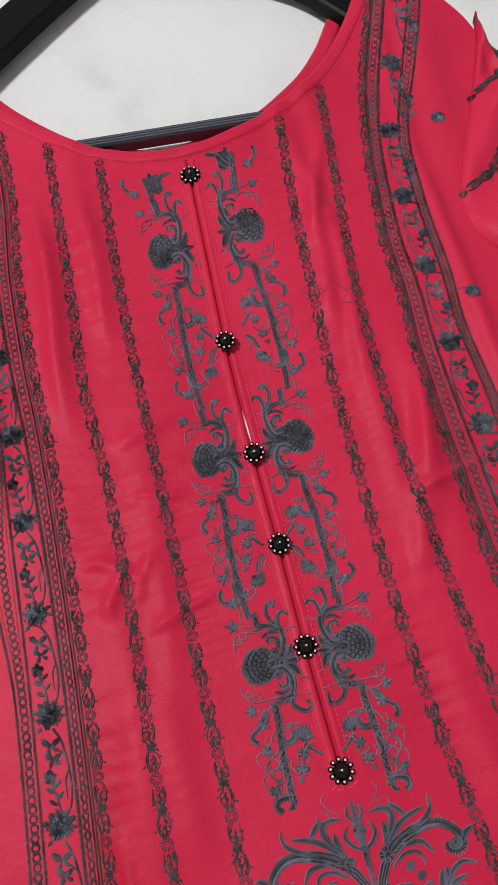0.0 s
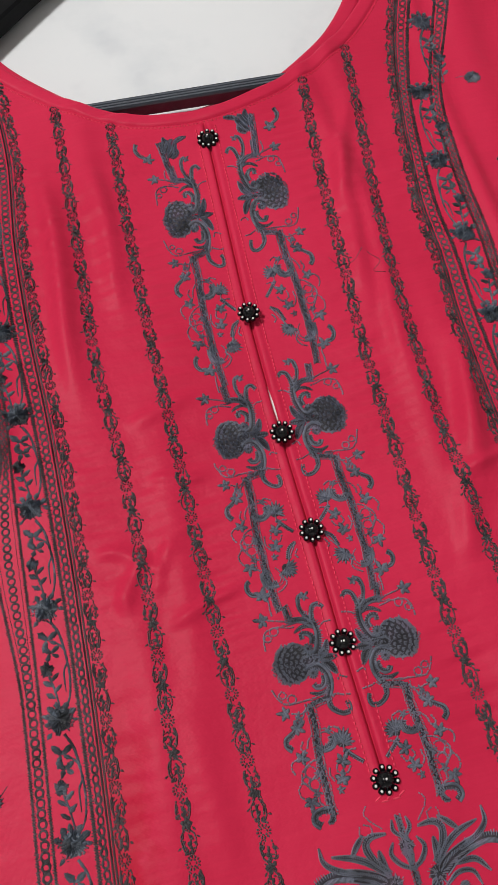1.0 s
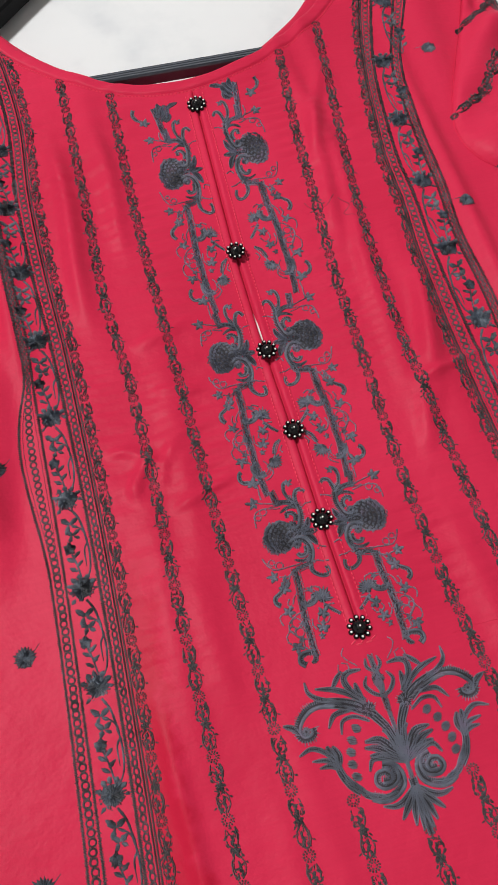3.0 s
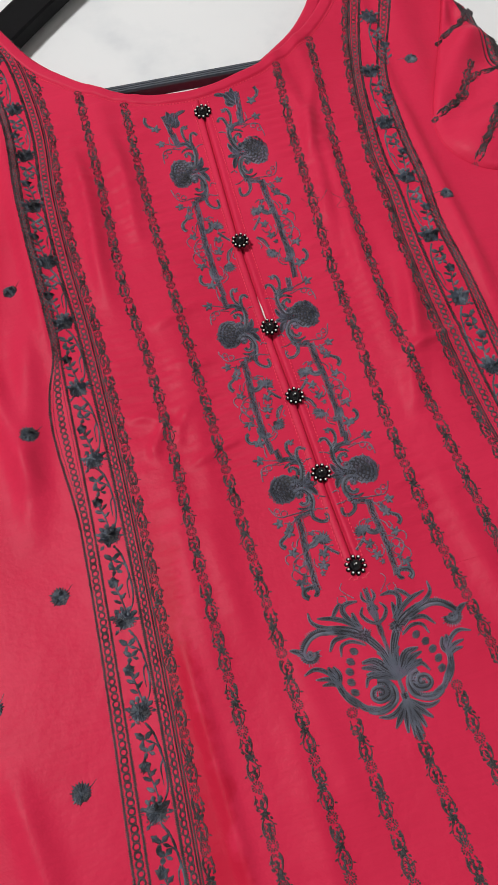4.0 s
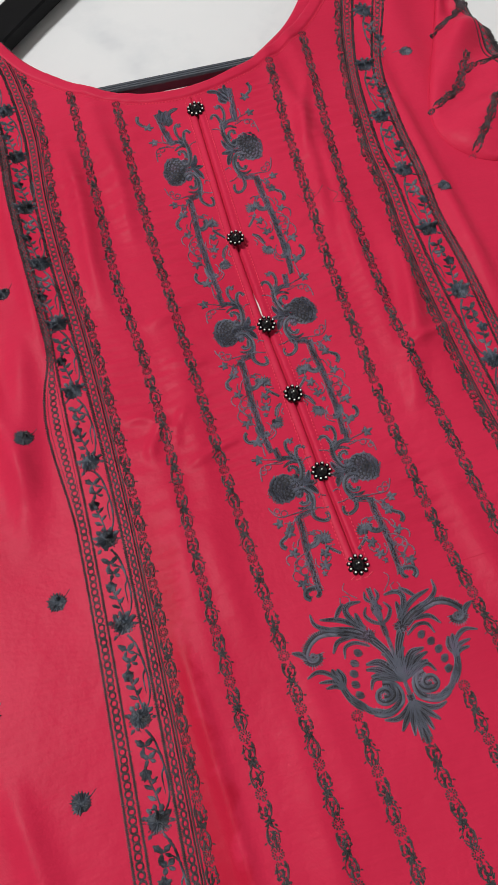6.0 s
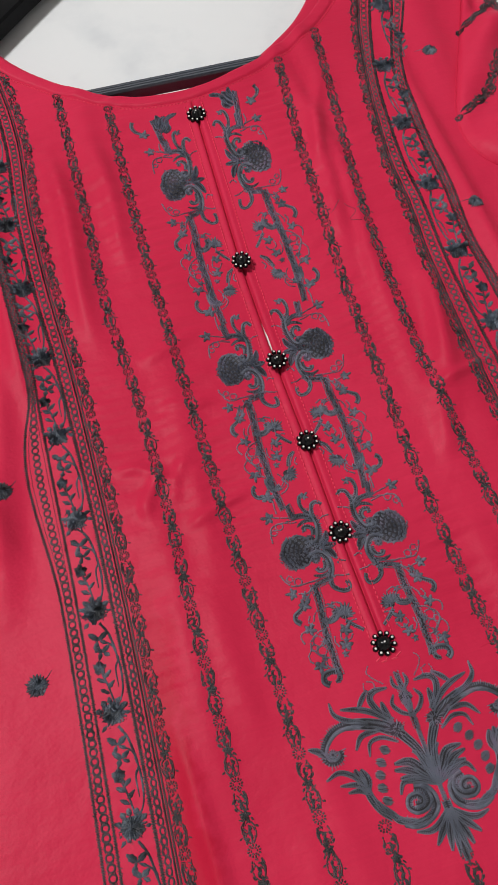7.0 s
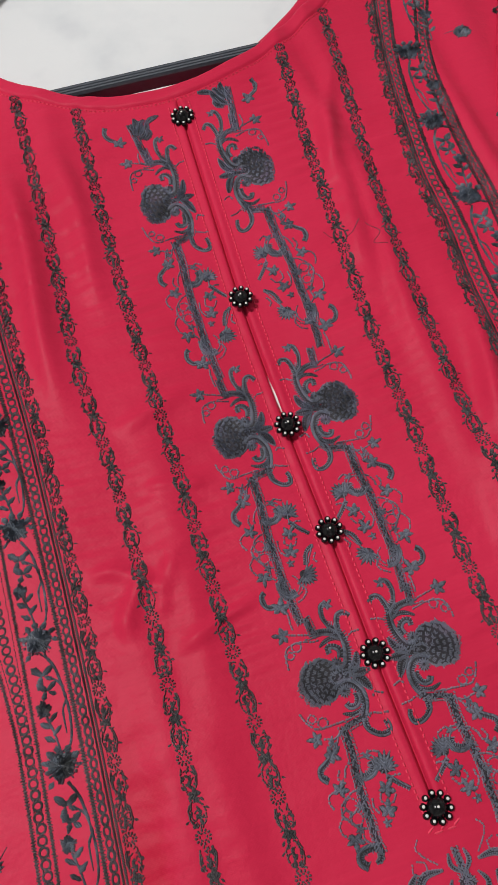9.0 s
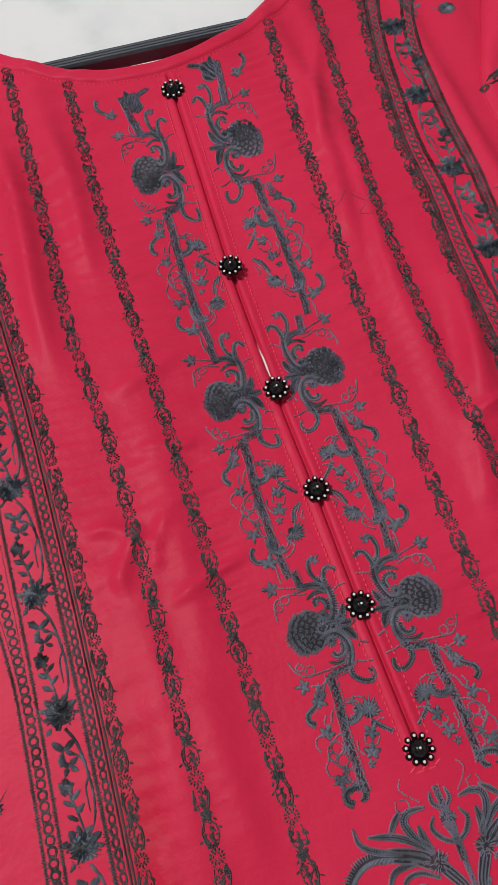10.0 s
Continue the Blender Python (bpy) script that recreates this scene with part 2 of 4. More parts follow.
    # placket: two flaps with a slit between them
    inside = step(-316, -310, y) * (1 - step(6, 10, y))
    c = x - np.interp(y, [-310, -260, -214, -169, -107.5, -3], [-0.1, -1.8, -2.1, -3.3, -3.5, -0.3])
    z = z + inside * (0.6 * (bell(c + 2.4, 1.6) + bell(c - 2.4, 1.6)) - 2.2 * bell(c, 0.62))
    # lower towards the sides
    z = z - 0.00022 * np.clip(np.abs(x) - 140, 0, 400) ** 2
    return z * MM


NECK = [(-136, 136), (-124, 122), (-112, 98), (-97, 73), (-80, 56), (-63, 41), (-40, 27), (-17, 20), (6, 18), (31, 23.5), (58, 35), (85, 55), (104, 76), (118, 97), (128, 118), (137, 134)]
BACK_NECK = [(-140, 140), (-112, 112), (-97, 89), (-77, 66), (-57, 48.5), (-40, 40), (-26, 34.5), (-10, 31), (6, 33), (25, 37.5), (48, 45), (63, 55), (82, 71), (94, 86), (110, 112), (140, 140)]
SHOULDER = [(130, 132), (145, 114), (158, 96), (171, 80), (180, 62), (185, 45), (189, 20), (195, -20), (205, -80), (225, -135), (300, -150)]


def rim(x, neck):
    """Upper edge of a panel (mm) at x (mm)."""
    s = keyed(np.abs(x), SHOULDER)
    nk = keyed(x, neck)
    return np.where(np.abs(x) < 134, np.minimum(nk, 136), s)


def grid_object(name, X, Y, Z, mat, parent, label="", thick=0.0):
    r, c = X.shape
    verts = np.stack([X, Y, Z], -1).reshape(-1, 3)
    i = np.arange(r * c).reshape(r, c)
    faces = np.stack([i[:-1, :-1], i[:-1, 1:], i[1:, 1:], i[1:, :-1]], -1).reshape(-1, 4)
    me = bpy.data.meshes.new(name)
    me.from_pydata(verts.tolist(), [], faces.tolist())
    me.materials.append(mat)
    me.polygons.foreach_set("use_smooth", [True] * len(me.polygons))
    ob = new(name, me)
    ob.parent = parent
    if thick:
        s = ob.modifiers.new("thickness", "SOLIDIFY")
        s.thickness, s.offset = thick, -1
    return tagged(ob, label)


kurta = tagged(new("kurta"), "red cotton kurta with dark grey embroidery, laid flat on a hanger", "kurta")

xs = np.unique(np.round(np.concatenate([np.arange(-300, -12, 1.6), np.arange(-12, 12, 0.35), np.arange(12, 300, 1.6)]), 3))
rows = np.linspace(0, 1, 620)
top = rim(xs, NECK) - 0.6
X, V = np.meshgrid(xs, rows)
Y = -620 + (top[None, :] + 620) * V
grid_object("front_panel", X * MM, Y * MM, height(X * MM, Y * MM), RED, kurta, "plain red front with soft creases", 0.0006)

bx = np.arange(-296, 297, 4.0)
top = rim(bx, BACK_NECK)
X, V = np.meshgrid(bx, np.linspace(0, 1, 120))
Y = -618 + (top[None, :] + 618) * V
Zb = -0.0125 + 0.0006 * np.sin(X / 17 + Y / 23) - 0.003 * step(150, 220, np.abs(X))
grid_object("back_panel", X * MM, Y * MM, Zb, RED, kurta, "inner side of the red back", 0.0006)


def band(name, keys, inner, outer, lift, base, mat, parent, label, lo=-133, hi=133):
    """A folded strip along a neck edge, between two distances (mm) below it."""
    t = np.arange(lo, hi, 1.2)
    px, py = t, keyed(t, keys)
    tx, ty = np.gradient(px), np.gradient(py)
    n = np.hypot(tx, ty)
    nx, ny = ty / n, -tx / n
    q = np.linspace(0, 1, 10)
    d = inner + (outer - inner) * q
    X = px[None] + nx[None] * d[:, None]
    Y = py[None] + ny[None] * d[:, None]
    z = lift * np.sqrt(np.clip(1 - (2 * q - 1) ** 4, 0, 1)) - 0.0002
    z = z[:, None] * (1 + 0.12 * np.sin(t / 5.0 + 2 * np.sin(t / 17)))[None]
    grid_object(name, X * MM, Y * MM, base(X * MM, Y * MM) + z, mat, parent, label)


band("neck_binding", NECK, -0.6, 7.6, 0.0013, height, RED, kurta, "folded red neck binding")
band("back_neck_facing", BACK_NECK, -0.4, 9.0, 0.0011, lambda x, y: -0.0122 + 0 * x, RED, kurta, "red facing inside the back neck")

# ---- stitching ----


class Sewing:
    """Collects raised stitches, drawn flat in mm, and lays them on the cloth."""

    def __init__(self, seed=1, ground=height):
        self.v, self.f, self.uv, self.soft, self.rng, self.ground = [], [], [], [], random.Random(seed), ground

    def put(self, verts, faces, uvs, soft=True):
        o = len(self.v)
        self.v += verts
        self.uv += uvs
        self.soft += [soft] * len(faces)
        self.f += [tuple(o + k for k in fc) for fc in faces]

    def ribbon(self, pts, widths, lift=0.45, closed=False):
        """A domed strip along pts with half widths, all in mm."""
        n = len(pts)
        prof = ((-1, 0), (-0.62, 0.78), (0, 1), (0.62, 0.78), (1, 0))
        verts, uvs, faces, run = [], [], [], 0.0
        for i, (x, y) in enumerate(pts):
            a, b = (pts[i - 1], pts[(i + 1) % n]) if closed else (pts[max(i - 1, 0)], pts[min(i + 1, n - 1)])
            tx, ty = b[0] - a[0], b[1] - a[1]
            k = math.hypot(tx, ty) or 1.0
            if i:
                run += math.hypot(x - pts[i - 1][0], y - pts[i - 1][1])
            w = max(widths[i], 0.02)
            hh = lift * min(1.0, 0.35 + w / 1.2)
            for c, z in prof:
                verts.append((x - ty / k * w * c, y + tx / k * w * c, z * hh - 0.1))
                uvs.append((run * MM, c * w * MM))
        for i in range(n if closed else n - 1):
            j = (i + 1) % n
            for c in range(4):
                faces.append((i * 5 + c, i * 5 + c + 1, j * 5 + c + 1, j * 5 + c))
        self.put(verts, faces, uvs)

    def pill(self, x, y, ang, length, width, lift=0.4):
        """One short stitch."""
        c, s = math.cos(ang), math.sin(ang)
        a, b = length / 2, width / 2
        loc = ((-a, 0, -0.1), (-a * 0.55, -b, -0.1), (a * 0.55, -b, -0.1), (a, 0, -0.1), (a * 0.55, b, -0.1), (-a * 0.55, b, -0.1), (-a * 0.6, 0, lift), (a * 0.6, 0, lift))
        verts = [(x + u * c - v * s, y + u * s + v * c, z) for u, v, z in loc]
        faces = [(0, 1, 6), (1, 2, 7, 6), (2, 3, 7), (3, 4, 7), (4, 5, 6, 7), (5, 0, 6)]
        self.put(verts, faces, [(0.3 * v * MM + 0.0002, u * MM) for u, v, _ in loc], False)

    def curve(self, pts, w0, w1=None, lift=0.45, jag=0.0, shape="taper", pitch=0.7):
        """A satin-stitched line through a few places; w0, w1: half widths at its ends."""
        p = smooth(pts, pitch)
        n = len(p)
        w1 = w0 if w1 is None else w1
        ws = []
        for i in range(n):
            t = i / (n - 1)
            w = w0 + (w1 - w0) * t
            if shape == "leaf":
                w = max(w0, w1) * math.sin(math.pi * min(1, t * 0.94 + 0.04)) ** 0.75
            ws.append(w * (1 + jag * self.rng.uniform(-1, 1)))
        self.ribbon(p, ws, lift)

    def run(self, pts, pitch=1.5, length=1.2, width=0.5, lift=0.35, jitter=0.12):
        """A line of single stitches."""
        for x, y, a in along(pts, pitch):
            r = self.rng
            self.pill(x + r.gauss(0, jitter * 0.6), y + r.gauss(0, jitter * 0.6), a + r.gauss(0, jitter), length * r.uniform(0.85, 1.1), width, lift)

    def ring(self, x, y, r, w=0.32, squash=1.0, turn=0.0, n=12, lift=0.4):
        c, s = math.cos(turn), math.sin(turn)
        pts = []
        for k in range(n):
            a = 2 * math.pi * k / n
            u, v = r * math.cos(a), r * squash * math.sin(a)
            pts.append((x + u * c - v * s, y + u * s + v * c))
        self.ribbon(pts, [w * self.rng.uniform(0.8, 1.2) for _ in pts], lift, True)

    def leaf(self, x, y, ang, length, width, lift=0.5, bend=0.0):
        c, s = math.cos(ang), math.sin(ang)
        m = (length * 0.5, bend * length)
        self.curve([(x, y), (x + m[0] * c - m[1] * s, y + m[0] * s + m[1] * c), (x + length * c, y + length * s)], width / 2, width / 2, lift, 0.3, "leaf", 0.4)

    def star(self, x, y, ang, size):
        """A small ivy-like leaf of five points."""
        for d, k in ((0, 1.0), (1.0, 0.8), (-1.0, 0.8), (2.1, 0.6), (-2.1, 0.6)):
            self.leaf(x, y, ang + d, size * k, size * 0.5, 0.5)

    def spiral(self, x, y, r0, r1, a0, turns, w0, w1, lift=0.5, jag=0.12):
        """A scroll from radius r0 at angle a0 inwards or outwards to r1."""
        n = max(8, int(abs(turns) * 14))
        pts = [(x + (r0 + (r1 - r0) * k / n) * math.cos(a0 + turns * 2 * math.pi * k / n), y + (r0 + (r1 - r0) * k / n) * math.sin(a0 + turns * 2 * math.pi * k / n)) for k in range(n + 1)]
        self.curve(pts, w0, w1, lift, jag, pitch=0.5)
        return pts

    def ticks(self, pts, pitch, length, side=1, width=0.35):
        """Short stitches standing out from a line."""
        for x, y, a in along(pts, pitch):
            b = a + side * math.pi / 2
            k = length * self.rng.uniform(0.7, 1.15)
            self.pill(x + math.cos(b) * k / 2, y + math.sin(b) * k / 2, b + self.rng.gauss(0, 0.15), k, width, 0.3)

    def tuft(self, x, y, r, n=30, inner=0.1, squash=1.0, turn=0.0, width=0.6, lift=0.9):
        """A flower of long floss stitches that start near the middle."""
        for k in range(n):
            a = 2 * math.pi * (k + self.rng.uniform(-0.4, 0.4)) / n
            e = r * self.rng.uniform(0.78, 1.08) * (0.86 + 0.14 * math.cos(5 * a))
            i = r * inner * self.rng.uniform(0.5, 3.0)
            m = (e + i) / 2
            u, v = m * math.cos(a), m * math.sin(a) * squash
            g = math.atan2(math.sin(a) * squash, math.cos(a))
            self.pill(x + u * math.cos(turn) - v * math.sin(turn), y + u * math.sin(turn) + v * math.cos(turn), g + turn, e - i, width * self.rng.uniform(0.8, 1.3), lift * self.rng.uniform(0.6, 1.1))

    def pad(self, x, y, r, lift=0.5):
        """A low domed ground under a flower."""
        n = 14
        verts, uvs = [(x, y, lift)], [(0, 0)]
        for k in range(n):
            a = 2 * math.pi * k / n
            q = r * self.rng.uniform(0.88, 1.08)
            verts.append((x + q * math.cos(a), y + q * math.sin(a), -0.1))
            uvs.append((0.0004 * k, r * MM))
        self.put(verts, [(0, 1 + k, 1 + (k + 1) % n) for k in range(n)], uvs)

    def done(self, name, mat, parent, label="", kind=""):
        v = np.array(self.v, float) * MM
        v[:, 2] += self.ground(v[:, 0], v[:, 1])
        me = bpy.data.meshes.new(name)
        me.from_pydata(v.tolist(), [], self.f)
        me.materials.append(mat)
        layer = me.uv_layers.new(name="UVMap")
        idx = np.empty(len(me.loops), dtype=np.int32)
        me.loops.foreach_get("vertex_index", idx)
        layer.data.foreach_set("uv", np.array(self.uv, dtype=np.float32)[idx].ravel())
        me.polygons.foreach_set("use_smooth", self.soft)
        ob = new(name, me)
        ob.parent = parent
        return tagged(ob, label, kind=kind)


def smooth(pts, pitch=0.7):
    """Points about pitch apart on a smooth line through pts."""
    P = [Vector((*p, 0)) for p in pts]
    if len(P) == 2:
        n = max(2, int((P[1] - P[0]).length / pitch))
        return [tuple(P[0].lerp(P[1], k / n))[:2] for k in range(n + 1)]
    out = []
    E = [2 * P[0] - P[1]] + P + [2 * P[-1] - P[-2]]
    for i in range(1, len(E) - 2):
        a, b, c, d = E[i - 1:i + 3]
        n = max(2, int((c - b).length / pitch))
        for k in range(n):
            t = k / n
            q = 0.5 * (2 * b + (c - a) * t + (2 * a - 5 * b + 4 * c - d) * t * t + (3 * b - a - 3 * c + d) * t ** 3)
            out.append((q.x, q.y))
    out.append((P[-1].x, P[-1].y))
    return out


def along(pts, pitch):
    """Places and headings every pitch mm along a line."""
    out, left = [], 0.0
    for (x0, y0), (x1, y1) in zip(pts, pts[1:]):
        d = math.hypot(x1 - x0, y1 - y0)
        a = math.atan2(y1 - y0, x1 - x0)
        s = left
        while s < d:
            out.append((x0 + (x1 - x0) * s / d, y0 + (y1 - y0) * s / d, a))
            s += pitch
        left = s - d
    return out


def column(keys, y0, y1, pitch=1.0, off=0.0):
    ys = np.arange(y0, y1, -pitch)
    x = keyed(ys, keys) + off
    return list(zip(x.tolist(), ys.tolist()))


# neck topstitching
s = Sewing(3)
t = np.arange(-131, 131, 1.0)
px, py = t, keyed(t, NECK)
tx, ty = np.gradient(px), np.gradient(py)
n = np.hypot(tx, ty)
s.run(list(zip((px + ty / n * 8.6).tolist(), (py - tx / n * 8.6).tolist())), 2.1, 1.6, 0.85, 0.7, 0.04)
s.done("neck_topstitch", PINK, kurta, "pink-red topstitching along the neck")

for side in (-1, 1):
    s = Sewing(5 + side)
    s.run([(side * 5.0 - 0.2, 5), (side * 5.0 - 3.4, -107), (side * 5.0 - 3.2, -169), (side * 4.8 - 1.8, -260), (side * 4.8, -312)], 2.1, 1.6, 0.85, 0.7, 0.04)
    s.done("placket_topstitch", PINK, kurta, "pink-red topstitching beside the placket")
s = Sewing(9)
for k in range(5):
    s.pill(-4.5 + 2.2 * k, -315.5 - 1.2 * (k % 2), 0.5 - 0.5 * (k % 2), 3.4, 0.9, 0.5)
s.done("placket_tack", PINK, kurta, "red bar tack that ends the placket")

# ---- embroidered stripes ----


def vine(s, path, flip=1, wide=3.2):
    """The narrow floral stripe: a dotted wheel, a bracket of leaves, a solid star and an oval loop; path runs down in mm."""
    r = s.rng
    k = wide / 3.2
    for x, y, a in along(path, 24.0):
        u, nrm = (math.cos(a), math.sin(a)), (-math.sin(a) * flip, math.cos(a) * flip)

        def at(l, d):
            return x + u[0] * l + nrm[0] * d * k, y + u[1] * l + nrm[1] * d * k

        def line(*q, pitch=0.85):
            s.run(smooth([at(*p) for p in q], 0.5), pitch * 1.15, 1.1, 0.82, 0.6, 0.14)

        # wheel of dots round an eye
        for c in range(12):
            g = 2 * math.pi * c / 12
            s.pill(*at(2.0 * math.cos(g) * k, 2.25 * math.sin(g)), a + g * flip, 1.15, 0.9, 0.6)
        for c in range(6):
            g = 2 * math.pi * c / 6 + 0.4
            s.pill(*at(1.15 * math.cos(g) * k, 1.15 * math.sin(g)), a + g * flip + 1.57, 1.0, 0.78, 0.55)
        # bracket: one solid edge, short leaves towards it
        line((3.4, 2.1), (5.4, 2.6), (7.6, 2.3), (9.4, 1.5), pitch=0.6)
        line((3.4, 1.7), (5.4, 2.2), (7.4, 1.9), pitch=0.7)
        line((3.6, -2.0), (5.6, -2.5), (7.8, -2.4), (9.6, -1.5))
        for l, d, g in ((4.4, 0.9, 0.9), (5.4, -0.4, 0.3), (6.6, 0.7, -0.5), (5.2, -1.6, -0.8), (7.4, -0.9, 0.5), (8.6, 0.5, 0.1)):
            s.leaf(*at(l, d), a + g * flip + r.uniform(-0.2, 0.2), 2.4, 1.35, 0.65)
        # solid star
        s.star(*at(11.0, 0.0), a + 0.4 * flip, 3.3 * k)
        for c in range(7):
            s.pill(*at(11.0 + r.uniform(-0.9, 0.9), r.uniform(-0.9, 0.9)), a + r.uniform(-1.5, 1.5), 1.5, 0.55, 0.65)
        s.leaf(*at(12.6, 2.0), a + 0.7 * flip, 1.8, 1.0, 0.5)
        s.leaf(*at(9.6, -2.2), a - 2.6 * flip, 1.8, 1.0, 0.5)
        # oval loop with leaves in it
        line((13.4, 0.9), (15.0, 2.3), (17.4, 2.7), (19.6, 2.1), (21.0, 0.8))
        line((13.4, -0.9), (15.0, -2.2), (17.4, -2.5), (19.6, -2.1), (21.0, -0.6), pitch=0.62)
        line((14.6, -1.5), (16.8, -1.9), (19.0, -1.5))
        for l, d, g in ((14.8, 0.2, 0.5), (16.4, 0.9, -0.4), (17.2, -0.5, 0.7), (18.6, 0.7, 0.0), (19.4, -0.5, -0.6)):
            s.leaf(*at(l, d), a + g * flip + r.uniform(-0.2, 0.2), 2.4, 1.3, 0.65)
        for _ in range(56):
            l = r.uniform(2.6, 21.8)
            s.pill(*at(l, r.uniform(-2.2, 2.2)), a + r.uniform(-1.4, 1.4), r.uniform(1.0, 1.7), 0.62, r.uniform(0.4, 0.65))
        s.leaf(*at(15.6, 2.9), a + 1.0 * flip, 1.6, 0.9, 0.45)
        s.leaf(*at(18.6, -2.9), a - 1.1 * flip, 1.6, 0.9, 0.45)


def neck_y(x):
    return float(keyed(x, NECK)) - 11.0


for i, (key, x0, flip) in enumerate((("l1", -74, 1), ("l2", -47, -1), ("r1", 55, 1), ("r2", 82, -1), ("low_l", None, 1), ("low_c", None, -1), ("low_r", None, 1))):
    s = Sewing(20 + i)
    y0 = STRIPES[key][0][0] - 2 if x0 is None else neck_y(x0)
    vine(s, column(STRIPES[key], y0, -600), flip)
    s.done("embroidered_stripe", STRIPE, kurta, "narrow charcoal floral stripe in fine outline stitch", "stuff")

# ---- wide borders ----
LEFT_EDGE = [(110, -116), (81, -103), (45, -97), (16, -95), (-46, -97), (-99, -96), (-136, -94), (-182, -93), (-271, -93), (-315, -94), (-360, -95.5), (-415, -98), (-620, -106)]
RIGHT_EDGE = [(120, 133), (82, 120), (43, 107), (-3, 96), (-42, 90), (-66, 87), (-98, 86), (-132, 83), (-165, 82), (-211, 82.5), (-245, 84), (-276, 87), (-340, 93), (-620, 116)]
# distances outward from the inner edge: to the braid, ladder, outer ladder and outer edge
LEFT_OUT = {"braid": [(110, 6.5), (-620, 6.5)], "ladder": [(110, 13.5), (-80, 13.5), (-180, 12.5), (-620, 13)],
            "outer": [(110, 27), (10, 26), (-75, 24), (-129, 23.5), (-163, 25.5), (-257, 27), (-620, 27)],
            "edge": [(110, 32), (0, 29.5), (-75, 27.5), (-128, 27.5), (-158, 29.5), (-171, 34), (-256, 33.5), (-405, 34), (-620, 34)]}
RIGHT_OUT = {"braid": [(120, 5), (-66, 5), (-165, 5.5), (-620, 6.5)], "ladder": [(120, 12), (43, 12), (-3, 10.5), (-66, 11.5), (-163, 14), (-620, 14)],
             "outer": [(120, 27), (43, 26), (-3, 21.5), (-42, 24), (-70, 26), (-120, 26), (-163, 29), (-211, 28), (-620, 27)],
             "edge": [(120, 34), (43, 33), (-3, 26.5), (-42, 28), (-70, 30), (-120, 30), (-163, 33), (-211, 33.5), (-620, 34)]}


def offset_line(edge, out, key, side, y0, y1, extra=0.0, pitch=1.0):
    ys = np.arange(y0, y1, -pitch)
    x = keyed(ys, edge) + side * (keyed(ys, out[key]) + extra if key else extra)
    return list(zip(x.tolist(), ys.tolist()))


def braid(s, line, half=0.95):
    """Two rows of slanting stitches."""
    for x, y, a in along(line, 0.8):
        for d in (-1, 1):
            b = a + d * math.pi / 2
            s.pill(x + math.cos(b) * half * 0.62, y + math.sin(b) * half * 0.62, a + d * 0.6 + s.rng.gauss(0, 0.12), 1.7, 0.72, 0.6)


def ladder(s, line, half=1.0, pitch=0.95):
    """A solid narrow line with short bars across it."""
    s.ribbon(line, [half * 0.62] * len(line), 0.4)
    for x, y, a in along(line, pitch):
        s.pill(x + s.rng.gauss(0, 0.1), y, a + math.pi / 2 + s.rng.gauss(0, 0.15), half * 2.5 * s.rng.uniform(0.85, 1.2), 0.62, 0.6)


def ring_chain(s, inner, outer, pitch=3.35):
    """Small rings in a row between two lines, narrowed where the cloth is folded."""
    y_next = inner[0][1]
    for (xa, ya), (xb, yb) in zip(inner, outer):
        if ya <= y_next:
            w = abs(xa - xb)
            r = min(1.5, max(0.85, w / 2 - 0.6))
            s.ring((xa + xb) / 2 + s.rng.gauss(0, 0.12), ya, r, 0.5 * s.rng.uniform(0.9, 1.15), 1.45 / r, s.rng.gauss(0, 0.1), 12, 0.5)
            y_next = ya - pitch


